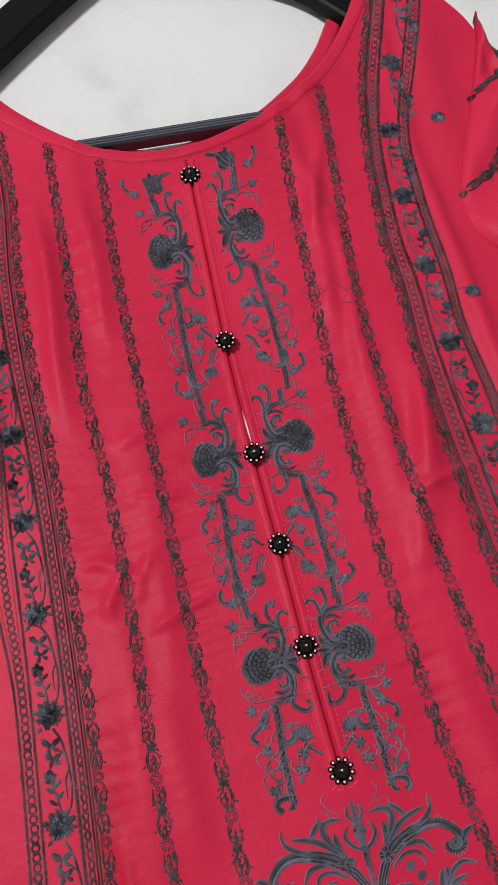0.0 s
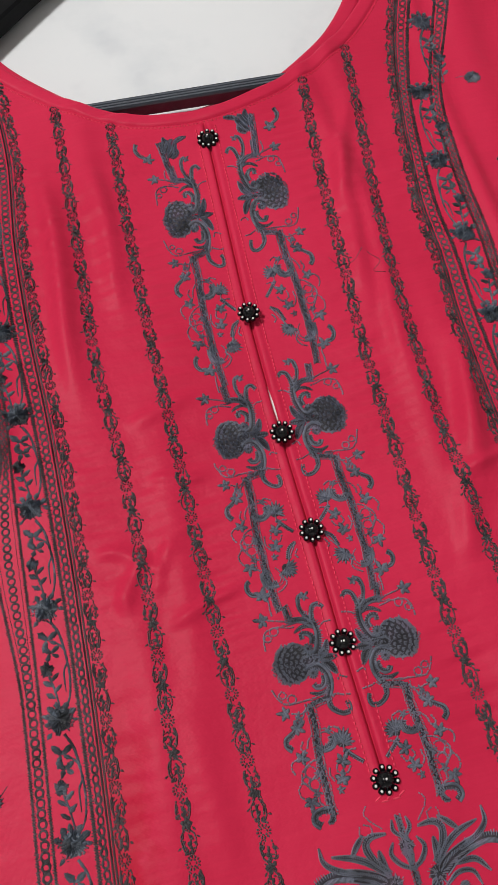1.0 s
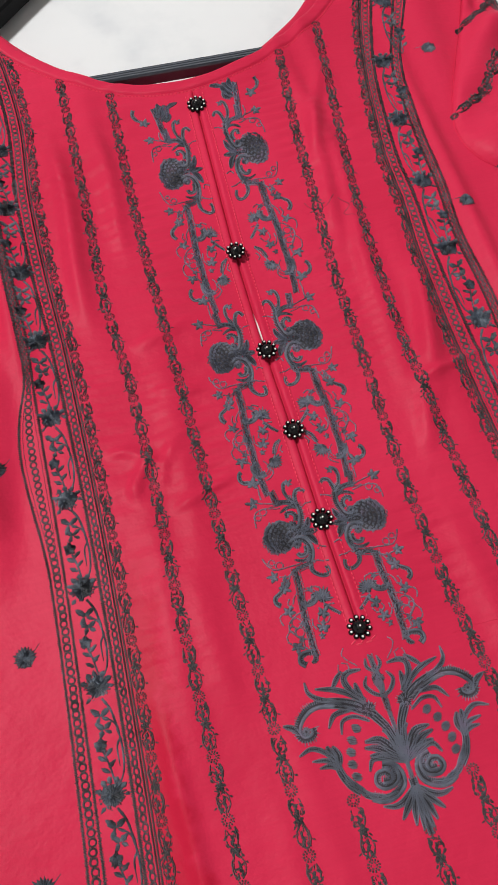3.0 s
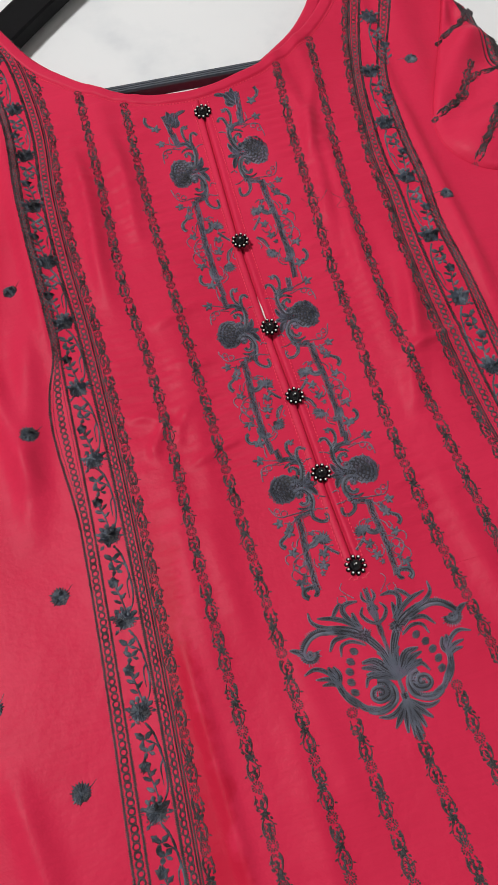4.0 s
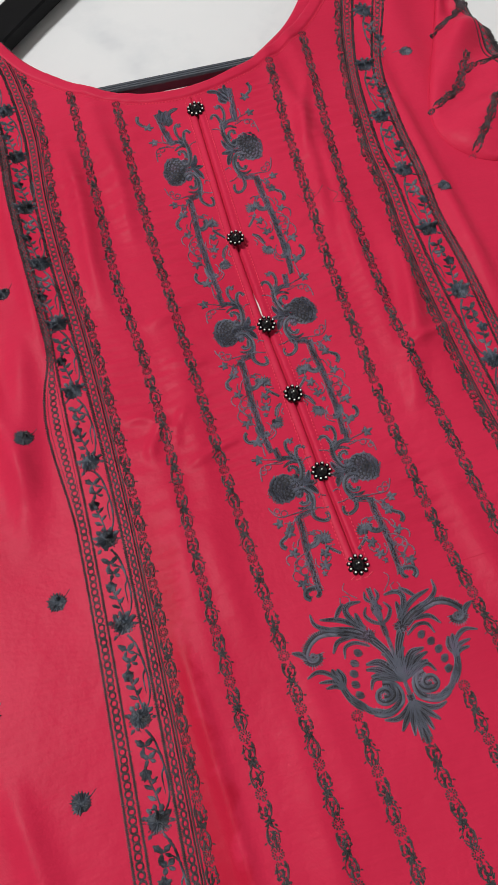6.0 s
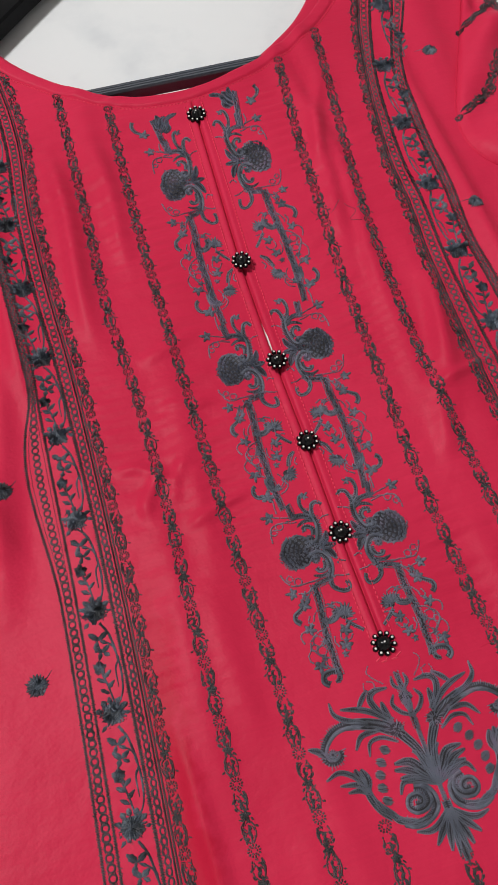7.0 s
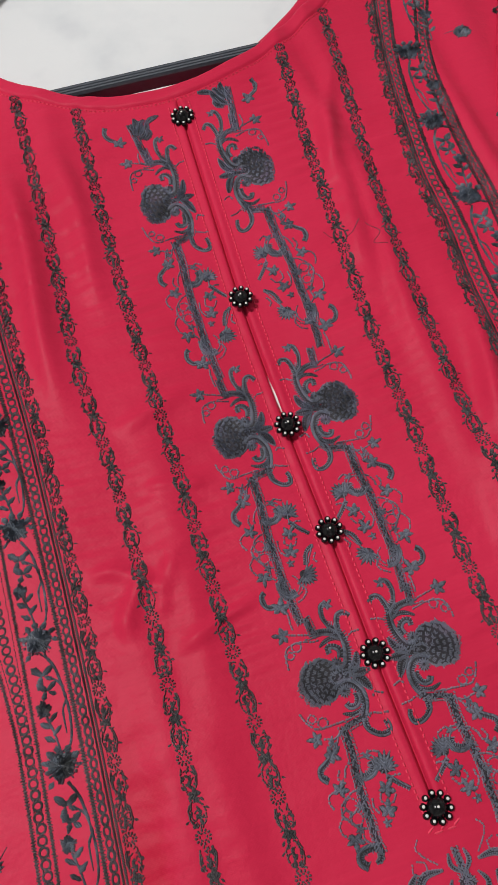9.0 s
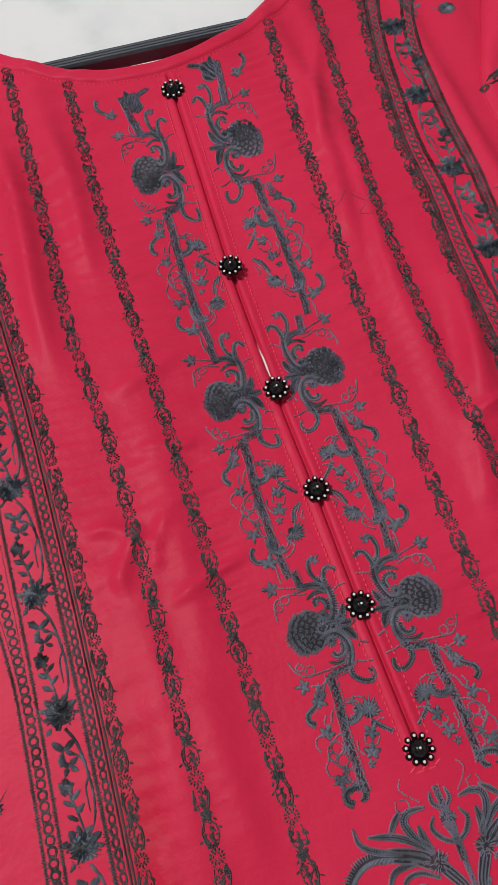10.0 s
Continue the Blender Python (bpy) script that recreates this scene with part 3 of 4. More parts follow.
def flower_spray(s, x, y, side, k):
    """One border repeat: an open flower with buds above, leaves and a curved stem below."""
    r = s.rng
    s.pad(x, y, 4.6, 0.8)
    s.tuft(x, y, 5.3, 64, 0.35, 1.0, r.uniform(0, 1), 0.75, 1.1)
    s.tuft(x, y, 3.6, 34, 0.2, 1.0, r.uniform(0, 1), 0.7, 1.6)
    s.tuft(x + r.uniform(-0.4, 0.4), y, 1.7, 10, 0.2, 1.0, 0.3, 0.6, 1.9)
    for g in (0.45, 1.05, 1.6, 2.1, 2.7):
        s.leaf(x + 3.8 * math.cos(g), y + 3.8 * math.sin(g), g + r.uniform(-0.2, 0.2), 2.7, 2.2, 0.9)
    s.leaf(x + side * 3, y - 3.6, -1.57 + side * 0.8, 2.8, 1.6, 0.6)
    s.leaf(x - side * 4.4, y - 1.0, 3.14 if side > 0 else 0.0, 2.0, 1.6, 0.6)
    for dy, size in ((-11.5, 4.4), (-16.5, 3.8)):
        c = x + side * (0.6 if dy > -13 else 0.2)
        s.leaf(c, y + dy, math.pi / 2 - side * 0.75, size * 1.1, 2.6, 0.8)
        s.leaf(c, y + dy, math.pi / 2 + side * 0.95, size, 2.3, 0.8)
        s.leaf(c + side * 0.5, y + dy, -math.pi / 2 + side * 0.4, size * 0.8, 1.9, 0.7)
        s.leaf(c - side * 0.4, y + dy - 0.4, -math.pi / 2 - side * 1.0, size * 0.7, 1.6, 0.6)
    s.pad(x + side * 2.4, y - 22.0, 2.3, 0.5)
    s.tuft(x + side * 2.4, y - 22.0, 3.0, 30, 0.1, 1.2, 0.2, 0.75, 1.1)
    for dy, d in ((-26.2, 1), (-28.0, -1), (-30.4, 1), (-32.4, -1)):
        s.leaf(x + side * (0.9 + 0.12 * (dy + 30)), y + dy, math.pi / 2 + d * side * 0.9, 3.8, 1.9, 0.7)
    s.curve([(x - side * 1.0, y - 5), (x - side * 3.4, y - 10), (x - side * 4.6, y - 17), (x - side * 5.2, y - 25), (x - side * 4.2, y - 33), (x - side * 1.2, y - 38)], 0.55, 0.4, 0.7, 0.25)
    s.curve([(x - side * 5.0, y - 17), (x - side * 3.0, y - 14), (x - side * 0.2, y - 12)], 0.45, 0.3, 0.6, 0.2)
    s.curve([(x + side * 1.8, y - 24.5), (x + side * 0.4, y - 30), (x - side * 0.6, y - 37)], 0.45, 0.4, 0.6, 0.2)
    s.curve([(x - side * 5.0, y - 21), (x - side * 3.4, y - 24), (x - side * 3.2, y - 31)], 0.5, 0.2, 0.6, 0.2)


def wide_border(side, edge, out, y0, first, pitch, seed):
    thing = new("wide_border")
    thing.parent = kurta
    tagged(thing, "wide dark embroidered border of rings and floss flowers")
    y1 = -600
    s = Sewing(seed)
    line = offset_line(edge, out, "", side, y0, y1, 2.6)
    vine(s, line, side, 2.9)
    s.done("scallop_edge", STRIPE, thing, "charcoal floral edging in outline stitch", "stuff")
    s = Sewing(seed + 1)
    braid(s, offset_line(edge, out, "braid", side, y0, y1))
    s.done("braid_line", STRIPE, thing, "braided charcoal stitch line")
    s = Sewing(seed + 2)
    ring_chain(s, offset_line(edge, out, "braid", side, y0, y1, 1.2, 0.5), offset_line(edge, out, "ladder", side, y0, y1, -1.0, 0.5))
    s.done("ring_chain", ROSE_GREY, thing, "chain of small embroidered rings", "stuff")
    s = Sewing(seed + 3)
    ladder(s, offset_line(edge, out, "ladder", side, y0, y1))
    s.done("ladder_line", STRIPE, thing, "charcoal ladder stitch line")
    s = Sewing(seed + 4)
    ladder(s, offset_line(edge, out, "outer", side, y0, y1), 0.8)
    s.done("ladder_line", STRIPE, thing, "charcoal ladder stitch line")
    s = Sewing(seed + 5)
    ring_chain(s, offset_line(edge, out, "outer", side, y0, y1, 1.0, 0.5), offset_line(edge, out, "edge", side, y0, y1, -0.9, 0.5))
    s.done("ring_chain", ROSE_GREY, thing, "chain of small embroidered rings", "stuff")
    s = Sewing(seed + 6)
    ladder(s, offset_line(edge, out, "edge", side, y0, y1), 0.8)
    s.done("ladder_line", ROSE_GREY, thing, "charcoal ladder stitch line at the outer edge")
    s = Sewing(seed + 7)
    for key, extra in (("braid", -2.1), ("braid", 2.0), ("ladder", -2.0), ("outer", 1.9), ("edge", -1.8)):
        s.run(offset_line(edge, out, key, side, y0, y1, extra), 1.25, 0.95, 0.6, 0.4)
    s.done("dotted_line", ROSE_GREY, thing, "fine dotted stitch rows beside the border lines", "stuff")
    for k in range(-3, 11):
        y = first - pitch * k
        if y < y0 - 4:
            s = Sewing(seed + 20 + k)
            x = float(keyed(y, edge)) + side * (float(keyed(y, out["ladder"])) + float(keyed(y, out["outer"]))) / 2
            flower_spray(s, x + side * 0.4, y, side, k)
            s.v = [(x + (a - x) * 1.14, y + (b - y) * (pitch / 40.0), c) for a, b, c in s.v]
            s.done("flower_spray", FLOSS, thing, "blue-black floss flower with leaves and stem")


wide_border(-1, LEFT_EDGE, LEFT_OUT, 92, -49, 42.7, 100)
wide_border(1, RIGHT_EDGE, RIGHT_OUT, 112, -43, 45.6, 200)

# ---- centre panel ----


def satin(s, g, pts, w0, w1=None, shape="taper", lean=1.25, pitch=0.72, rail=True, lift=0.8):
    """A satin-stitched stroke: a dark low ground, stitches across it, a thread along each edge."""
    w1 = w0 if w1 is None else w1
    p = smooth(pts, 0.4)
    n = len(p)
    total = sum(math.dist(a, b) for a, b in zip(p, p[1:])) or 1.0

    def half(t):
        if shape == "leaf":
            return max(w0, w1) * max(0.12, math.sin(math.pi * min(1, t * 0.9 + 0.08)) ** 0.7)
        return w0 + (w1 - w0) * t

    g.ribbon(p, [half(i / (n - 1)) * 1.0 + 0.32 for i in range(n)], 0.25)
    run = 0.0
    for x, y, a in along(p, pitch):
        w = half(min(1.0, run / total))
        run += pitch
        for d in (-1, 1):
            k = w * 0.92 * s.rng.uniform(0.85, 1.15)
            b = a + d * lean
            s.pill(x + math.cos(b) * k * 0.64, y + math.sin(b) * k * 0.64, b + s.rng.gauss(0, 0.1), k * 0.92, 0.48, lift * s.rng.uniform(0.8, 1.1))
    if rail:
        run = 0.0
        for x, y, a in along(p, 0.9):
            w = half(min(1.0, run / total))
            run += 0.9
            for d in (-1, 1):
                e = d * w * 1.02
                s.pill(x - math.sin(a) * e, y + math.cos(a) * e, a + s.rng.gauss(0, 0.12), 1.15, 0.62, 0.75)


def comb(s, g, pts, w0, w1=None, side=1):
    """A curled scroll: one smooth strand with a row of teeth on its outer side."""
    w0, w1 = 1.25 * w0, 1.25 * (w0 if w1 is None else w1)
    p = smooth(pts, 0.4)
    n = len(p)
    ws = [w0 + (w1 - w0) * i / (n - 1) for i in range(n)]
    g.ribbon(p, [w * 1.05 + 0.25 for w in ws], 0.25)
    in_line, out_line = [], []
    for i, (x, y) in enumerate(p):
        a, b = p[max(i - 1, 0)], p[min(i + 1, n - 1)]
        k = math.hypot(b[0] - a[0], b[1] - a[1]) or 1
        nx, ny = -(b[1] - a[1]) / k * side, (b[0] - a[0]) / k * side
        in_line.append((x - nx * ws[i] * 0.5, y - ny * ws[i] * 0.5))
        out_line.append((x + nx * ws[i] * 0.1, y + ny * ws[i] * 0.1))
    s.ribbon(in_line, [max(0.36, w * 0.5) * s.rng.uniform(0.88, 1.12) for w in ws], 0.75)
    s.ticks(out_line, 0.85, max(w0, w1) * 1.25, side, 0.6)


def stem(s, g, pts, half=1.65, end=None):
    """A thick couched stem: two chain rails with slanting stitches and knots between them."""
    end = half if end is None else end
    p = smooth(pts, 0.4)
    n = len(p)
    half, end = half * 0.86, end * 0.86
    g.ribbon(p, [(half + (end - half) * i / (n - 1)) * 0.85 for i in range(n)], 0.2)
    steps = along(p, 0.3)
    for k, (x, y, a) in enumerate(steps):
        w = half + (end - half) * k / len(steps)
        d = s.rng.uniform(-0.75, 0.75) * w
        s.pill(x - math.sin(a) * d, y + math.cos(a) * d, a + (0.7 if k % 2 else -0.7) + s.rng.gauss(0, 0.25), s.rng.uniform(1.0, 1.5), 0.55, s.rng.uniform(0.5, 1.0))
    steps = along(p, 1.05)
    for k, (x, y, a) in enumerate(steps):
        w = half + (end - half) * k / len(steps)
        for d in (-1, 1):
            e = d * w * s.rng.uniform(0.92, 1.08)
            s.pill(x - math.sin(a) * e, y + math.cos(a) * e, a + d * 0.45, 1.15, 0.66, 0.85)


def knot(s, g, x, y, r):
    """The round satin end of a scroll."""
    g.pad(x, y, r, 0.35)
    n = max(9, int(r * 5.5))
    for k in range(n):
        a = 2 * math.pi * k / n
        s.pill(x + 0.62 * r * math.cos(a), y + 0.62 * r * math.sin(a), a + s.rng.gauss(0, 0.1), r * 0.85, 0.62, 0.8)
    s.ring(x, y, r * 0.3, 0.3, n=8, lift=0.9)


def ivy(s, g, x, y, ang, size):
    """A small five-pointed leaf filled with satin stitches."""
    size = size * 1.45
    for d, k in ((0, 1.0), (1.15, 0.8), (-1.15, 0.8), (2.2, 0.62), (-2.2, 0.62)):
        c = (x + size * k * math.cos(ang + d), y + size * k * math.sin(ang + d))
        g.leaf(x, y, ang + d, size * k, size * 0.5, 0.3)
        s.leaf(x, y, ang + d, size * k * 0.96, size * 0.42, 0.75)
        m = (x * 0.45 + c[0] * 0.55, y * 0.45 + c[1] * 0.55)
        for e in (-0.6, 0.6):
            s.pill(*m, ang + d + e, size * 0.45, 0.6, 0.8)


def floret(s, g, x, y, ang, size):
    """A side flower of pointed petals spread over a half circle."""
    g.pad(x, y, size * 0.5, 0.3)
    for q in np.linspace(-1.75, 1.75, 11):
        k = size * (1.0 - 0.13 * abs(q)) * s.rng.uniform(0.85, 1.1)
        g.leaf(x, y, ang + q, k, 1.7, 0.25)
        s.leaf(x, y, ang + q, k, 1.15, 0.8)
    for _ in range(16):
        q, r = s.rng.uniform(0, 6.28), size * 0.3 * s.rng.random()
        s.pill(x + r * math.cos(q), y + r * math.sin(q), q, 1.6, 0.62, 1.0)


# outline of the carnation: angle and reach from its base, in mm
CARNATION = [(1.75, 6.0), (1.4, 9.2), (1.2, 11.5), (1.0, 12.9), (0.66, 14.0), (0.36, 14.6), (0.03, 15.1), (-0.35, 15.6), (-0.6, 15.1), (-0.79, 13.4), (-1.03, 11.6), (-1.22, 9.6), (-1.5, 6.0)]


def carnation_head(s, g, x, y, side, wide, tall):
    """The fan-shaped head: rows of short bundled stitches that leave dark holes, in scalloped lobes."""
    angles = [a for a, _ in CARNATION]

    def reach(a):
        k = np.interp(-a, [-q for q in angles], [r for _, r in CARNATION])
        return float(k) * (0.84 + 0.06 * abs(math.cos(4.5 * a)))

    def at(a, r):
        return x + side * (0.8 + wide * r * math.cos(a)), y + 0.4 + tall * r * math.sin(a)

    n = 44
    lo, hi = angles[-1], angles[0]
    verts, uvs, faces = [(x, y, 0.25)], [(0, 0)], []
    for k in range(n + 1):
        a = lo + (hi - lo) * k / n
        verts += [(*at(a, reach(a) * 0.6), 0.3), (*at(a, reach(a)), -0.05)]
        uvs += [(a * 0.006, 0.004), (a * 0.010, 0.010)]
    for k in range(n):
        i = 1 + 2 * k
        faces += [(0, i, i + 2), (i, i + 1, i + 3, i + 2)]
    g.put(verts, faces, uvs)
    r, row = 2.0, 0
    while r < 17:
        m = max(4, round((hi - lo) * r / 2.5))
        for k in range(m + 1):
            a = lo + (hi - lo) * (k + 0.5 * (row % 2)) / m
            if a > hi or r > reach(a) * 0.98:
                continue
            p = at(a, r)
            g0 = math.atan2(tall * math.sin(a), side * wide * math.cos(a))
            rim = r > reach(a) * 0.72
            for d in ((-0.75, -0.25, 0.25, 0.75) if rim else (-0.5, 0.0, 0.5)):
                s.pill(p[0] - math.sin(g0) * d, p[1] + math.cos(g0) * d, g0 + d * 0.5 + s.rng.gauss(0, 0.15), s.rng.uniform(1.35, 1.75), 0.6, s.rng.uniform(0.6, 1.0))
            # a loop that ties the bundle to the next one, leaving a hole between
            if s.rng.random() < 0.6:
                s.pill(*at(a + 1.0 / r, r + 0.8), g0 + 1.3, 1.4, 0.55, 0.6)
        r += 1.95
        row += 1
    for k in range(58):
        a = lo + (hi - lo) * k / 57
        g0 = math.atan2(tall * math.sin(a), side * wide * math.cos(a))
        s.pill(*at(a, reach(a) * s.rng.uniform(0.93, 1.0)), g0 + s.rng.gauss(0, 0.2), s.rng.uniform(1.0, 1.7), 0.66, 0.6)


def carnation_unit(side, ox, oy, wide, tall, lean, seed, crown=False, last=False):
    """Carnation with its scrolls, calyx, stem, coils, asters and small leaves, drawn from the base of the head."""
    unit = new("carnation_motif")
    unit.parent = kurta
    tagged(unit, "slate-grey embroidered carnation with scrolls and leaves")
    count = [seed]

    def at(u, v):
        return ox + side * wide * u, oy + tall * v + lean * u

    def pts(q):
        return [at(*p) for p in q]

    def ang(a):
        return a if side > 0 else math.pi - a

    def sew(name, draw, label=""):
        count[0] += 2
        s, g = Sewing(count[0]), Sewing(count[0] + 1)
        draw(s, g)
        ob = s.done(name, GREY, unit, label)
        if g.v:
            g.done("underlay", GAP_SHADE, ob, "low ground, coloured dark for the shade between stitches", "stuff")

    sew("carnation_head", lambda s, g: carnation_head(s, g, ox, oy, side, wide, tall), "dense grey carnation head with purple tint")

    def calyx(s, g):
        stem(s, g, pts([(-5.5, 0.8), (-2.4, 0.5), (1.4, 0.0)]), 1.9, 2.3)
        satin(s, g, pts([(-4.1, 0.9), (-7.0, 3.9), (-8.7, 8.7)]), 1.3, 1.3, "leaf")
        satin(s, g, pts([(-4.3, 0.4), (-7.9, 0.6), (-10.9, 0.8)]), 1.3, 1.3, "leaf")
        satin(s, g, pts([(-5.0, -0.4), (-7.4, -2.7), (-9.4, -7.1)]), 1.4, 1.4, "leaf")
        satin(s, g, pts([(-4.8, 1.6), (-5.8, 3.5), (-7.6, 3.6)]), 1.0, 1.0, "leaf")
    sew("calyx", calyx, "leafy grey calyx")

    def upper(s, g):
        comb(s, g, pts([(-2.3, 21.5), (-5.1, 18.1), (-5.9, 13.0), (-5.3, 8.3), (-3.7, 4.1), (-1.1, 3.0), (1.3, 4.5)]), 0.7, 1.4, -side)
        knot(s, g, *at(-0.8, 5.7), 2.5)
        comb(s, g, pts([(-2.9, 7.8), (-3.4, 10.6), (-2.0, 12.7), (0.2, 12.8), (0.3, 10.4)]), 0.95, 0.7, side)
        comb(s, g, pts([(-4.9, 18.0), (-5.5, 22.0), (-6.6, 25.1), (-8.8, 25.9), (-10.6, 23.8)]), 0.85, 0.6, side)
        satin(s, g, pts([(-5.2, 14.9), (-2.7, 16.2), (0.0, 15.8), (2.9, 13.8)]), 0.75, 0.5, "leaf", rail=False)
        satin(s, g, pts([(-5.0, 16.4), (-2.0, 18.9), (1.4, 19.7), (4.1, 19.3)]), 1.2, 0.9)
        s.run(smooth(pts([(-3.5, 17.8), (0.2, 18.5), (4.1, 18.0), (7.3, 18.2)])), 1.0, 1.1, 0.7, 0.6)
    sew("upper_scroll", upper, "raised grey satin-stitch scroll")

    def lower(s, g):
        comb(s, g, pts([(1.7, -3.9), (-1.0, -2.2), (-3.6, -2.9), (-5.5, -5.9), (-6.0, -9.2), (-5.5, -12.6), (-4.2, -16.1)]), 1.3, 1.0, side)
        knot(s, g, *at(-0.4, -5.3), 2.4)
        comb(s, g, pts([(-4.0, -6.9), (-4.0, -9.4), (-2.7, -11.6), (-0.6, -11.8), (0.4, -10.1)]), 0.9, 0.8, side)
        satin(s, g, pts([(-5.6, -11.4), (-3.8, -13.7), (-0.8, -14.7), (2.6, -13.6)]), 0.75, 0.5, "leaf", rail=False)
        stem(s, g, pts([(-5.3, -14.5), (-3.3, -16.8), (-0.0, -17.7), (3.2, -18.8)]), 1.9, 1.7)
        satin(s, g, pts([(-3.0, -17.7), (-3.9, -19.9), (-3.2, -21.6)]), 0.9, 0.9, "leaf", rail=False)
        comb(s, g, pts([(-3.8, -16.9), (-3.6, -20.2), (-4.9, -22.7), (-7.6, -24.5), (-10.2, -24.1), (-10.8, -21.5), (-10.1, -19.3)]), 0.8, 0.6, -side)
    sew("lower_scroll", lower, "raised grey satin-stitch scroll")

    def tendril(q, pitch=1.1):
        sew("tendril", lambda s, g: s.run(smooth(pts(q)), pitch, 1.2, 0.95, 0.65))

    def leaf(q, a, k):
        sew("leaf", lambda s, g: ivy(s, g, *at(*q), ang(a), k))

    def ring(q, r):
        sew("dotted_ring", lambda s, g: s.run([(at(*q)[0] + 1.3 * r * math.cos(k / 2), at(*q)[1] + 1.3 * r * math.sin(k / 2)) for k in range(13)], 1.0, 1.05, 0.9, 0.6))

    def coil(q, r, turn):
        def draw(s, g):
            x, y = at(*q)
            line = [(x + r * math.cos(ang(turn + k * 0.35)), y + tall * r * math.sin(ang(turn + k * 0.35))) for k in range(16)]
            s.run(line, 0.95, 1.1, 0.72, 0.65)
            comb(s, g, line[6:], 1.3, 0.8, side)
            s.run([(x + (a - x) * 1.35, y + (b - y) * 1.35) for a, b in line[2:14]], 1.0, 1.0, 0.66, 0.6)
        sew("stem_coil", draw, "small coiled leaf on the stem")

    def aster(q, stalk, a, k=5.4):
        def draw(s, g):
            floret(s, g, *at(*q), ang(a), k)
            comb(s, g, pts(stalk), 0.65, 0.5, side)
            s.run(smooth([pts(stalk)[0], at(*q)]), 0.9, 1.2, 0.7, 0.6)
        sew("aster", draw, "small grey aster on a stalk")

    # the tall stem and what grows on it
    sew("stem", lambda s, g: stem(s, g, pts([(3.9, -18.3), (3.7, -22.6), (3.7, -28.7), (4.4, -34.7), (4.9, -40.5)]), 2.0, 1.7), "thick couched grey stem")
    sew("stem", lambda s, g: stem(s, g, pts([(4.9, -40.5), (5.1, -47.2), (4.9, -54.0), (5.1, -59.2), (4.6, -65.0)]), 1.7, 1.6), "thick couched grey stem")
    sprig = [(1.0, -16.1), (5.8, -16.7), (12.0, -17.2), (15.0, -13.7), (16.2, -9.8)]
    tendril(sprig)
    ring((9.8, -15.2), 1.2)
    ring((12.9, -13.0), 1.0)
    leaf((13.2, -20.8), 0.2, 2.6)
    tendril([(4.7, -19.8), (7.6, -21.9), (11.7, -21.1)])
    tendril([(5.3, -20.0), (7.0, -23.0), (8.4, -27.1)])
    leaf((10.4, -27.8), 2.6, 2.9)
    sew("curl", lambda s, g: comb(s, g, pts([(11.0, -28.4), (13.3, -30.2), (15.2, -31.8), (15.5, -34.5), (13.8, -36.6)]), 0.6, 0.9, -side), "curled grey tendril end")
    coil((1.8, -34.5), 3.6, 0.6)
    leaf((11.3, -40.7), 2.2, 2.7)
    tendril([(12.8, -40.3), (15.1, -41.7), (15.7, -44.2), (14.5, -46.9)])
    tendril([(5.2, -41.5), (8.4, -42.5), (11.1, -44.8), (12.8, -47.7), (11.9, -51.1), (9.2, -54.7), (6.4, -55.6)])
    ring((9.3, -46.6), 1.6)
    ring((8.9, -51.5), 1.5)
    ring((11.7, -49.4), 1.0)
    tendril([(13.4, -50.7), (14.9, -53.0), (14.2, -56.4), (11.3, -58.3)])
    leaf((11.3, -58.3), -1.4, 2.8)
    leaf((-2.8, -44.2), 2.4, 2.8)
    leaf((-1.2, -51.6), 1.9, 2.8)
    tendril([(-5.2, -40.9), (-6.8, -39.9), (-8.8, -40.0)])
    tendril([(-0.6, -45.4), (-0.1, -47.6), (-1.4, -48.6)])
    aster((-4.7, -36.4), [(-4.5, -39.7), (-7.7, -43.1), (-10.4, -45.7)], 1.9)
    if last:
        sew("curl", lambda s, g: comb(s, g, pts([(4.8, -62.2), (8.7, -62.2), (11.2, -63.4), (11.8, -66.3), (10.0, -68.3)]), 0.9, 1.1, -side), "curled grey tendril end")
        satin_leaf = [(4.9, -64.0), (5.7, -66.5), (7.5, -67.5)]
        sew("leaf", lambda s, g: satin(s, g, pts(satin_leaf), 0.9, 0.9, "leaf"))
    else:
        aster((-3.7, -60.8), [(-9.9, -50.4), (-6.8, -52.7), (-5.0, -57.3)], -2.4)
        coil((3.0, -63.4), 3.6, 2.2)
        sew("stem", lambda s, g: stem(s, g, pts([(4.6, -65.0), (4.5, -70.8), (3.6, -77.8)]), 1.6, 1.5), "thick couched grey stem")
        leaf((9.1, -71.0), 1.9, 3.2)
        sew("curl", lambda s, g: comb(s, g, pts([(10.5, -70.2), (13.2, -69.8), (14.7, -67.6), (14.3, -65.1), (13.0, -64.0)]), 0.6, 0.8, side), "curled grey tendril end")
        tendril([(7.1, -73.4), (7.4, -76.9), (7.1, -79.8)])
        tendril([(-9.8, -53.7), (-8.7, -55.6), (-9.7, -57.1)])
        tendril([(7.8, -61.7), (7.6, -66.0), (6.1, -68.8)])
        tendril([(-0.4, -63.4), (-2.3, -66.1), (-0.7, -68.7), (1.8, -70.0)])
    sew("stem", lambda s, g: stem(s, g, pts([(4.1, 27.0), (3.8, 23.3), (3.3, 19.1)]), 1.6, 1.6), "thick couched grey stem")
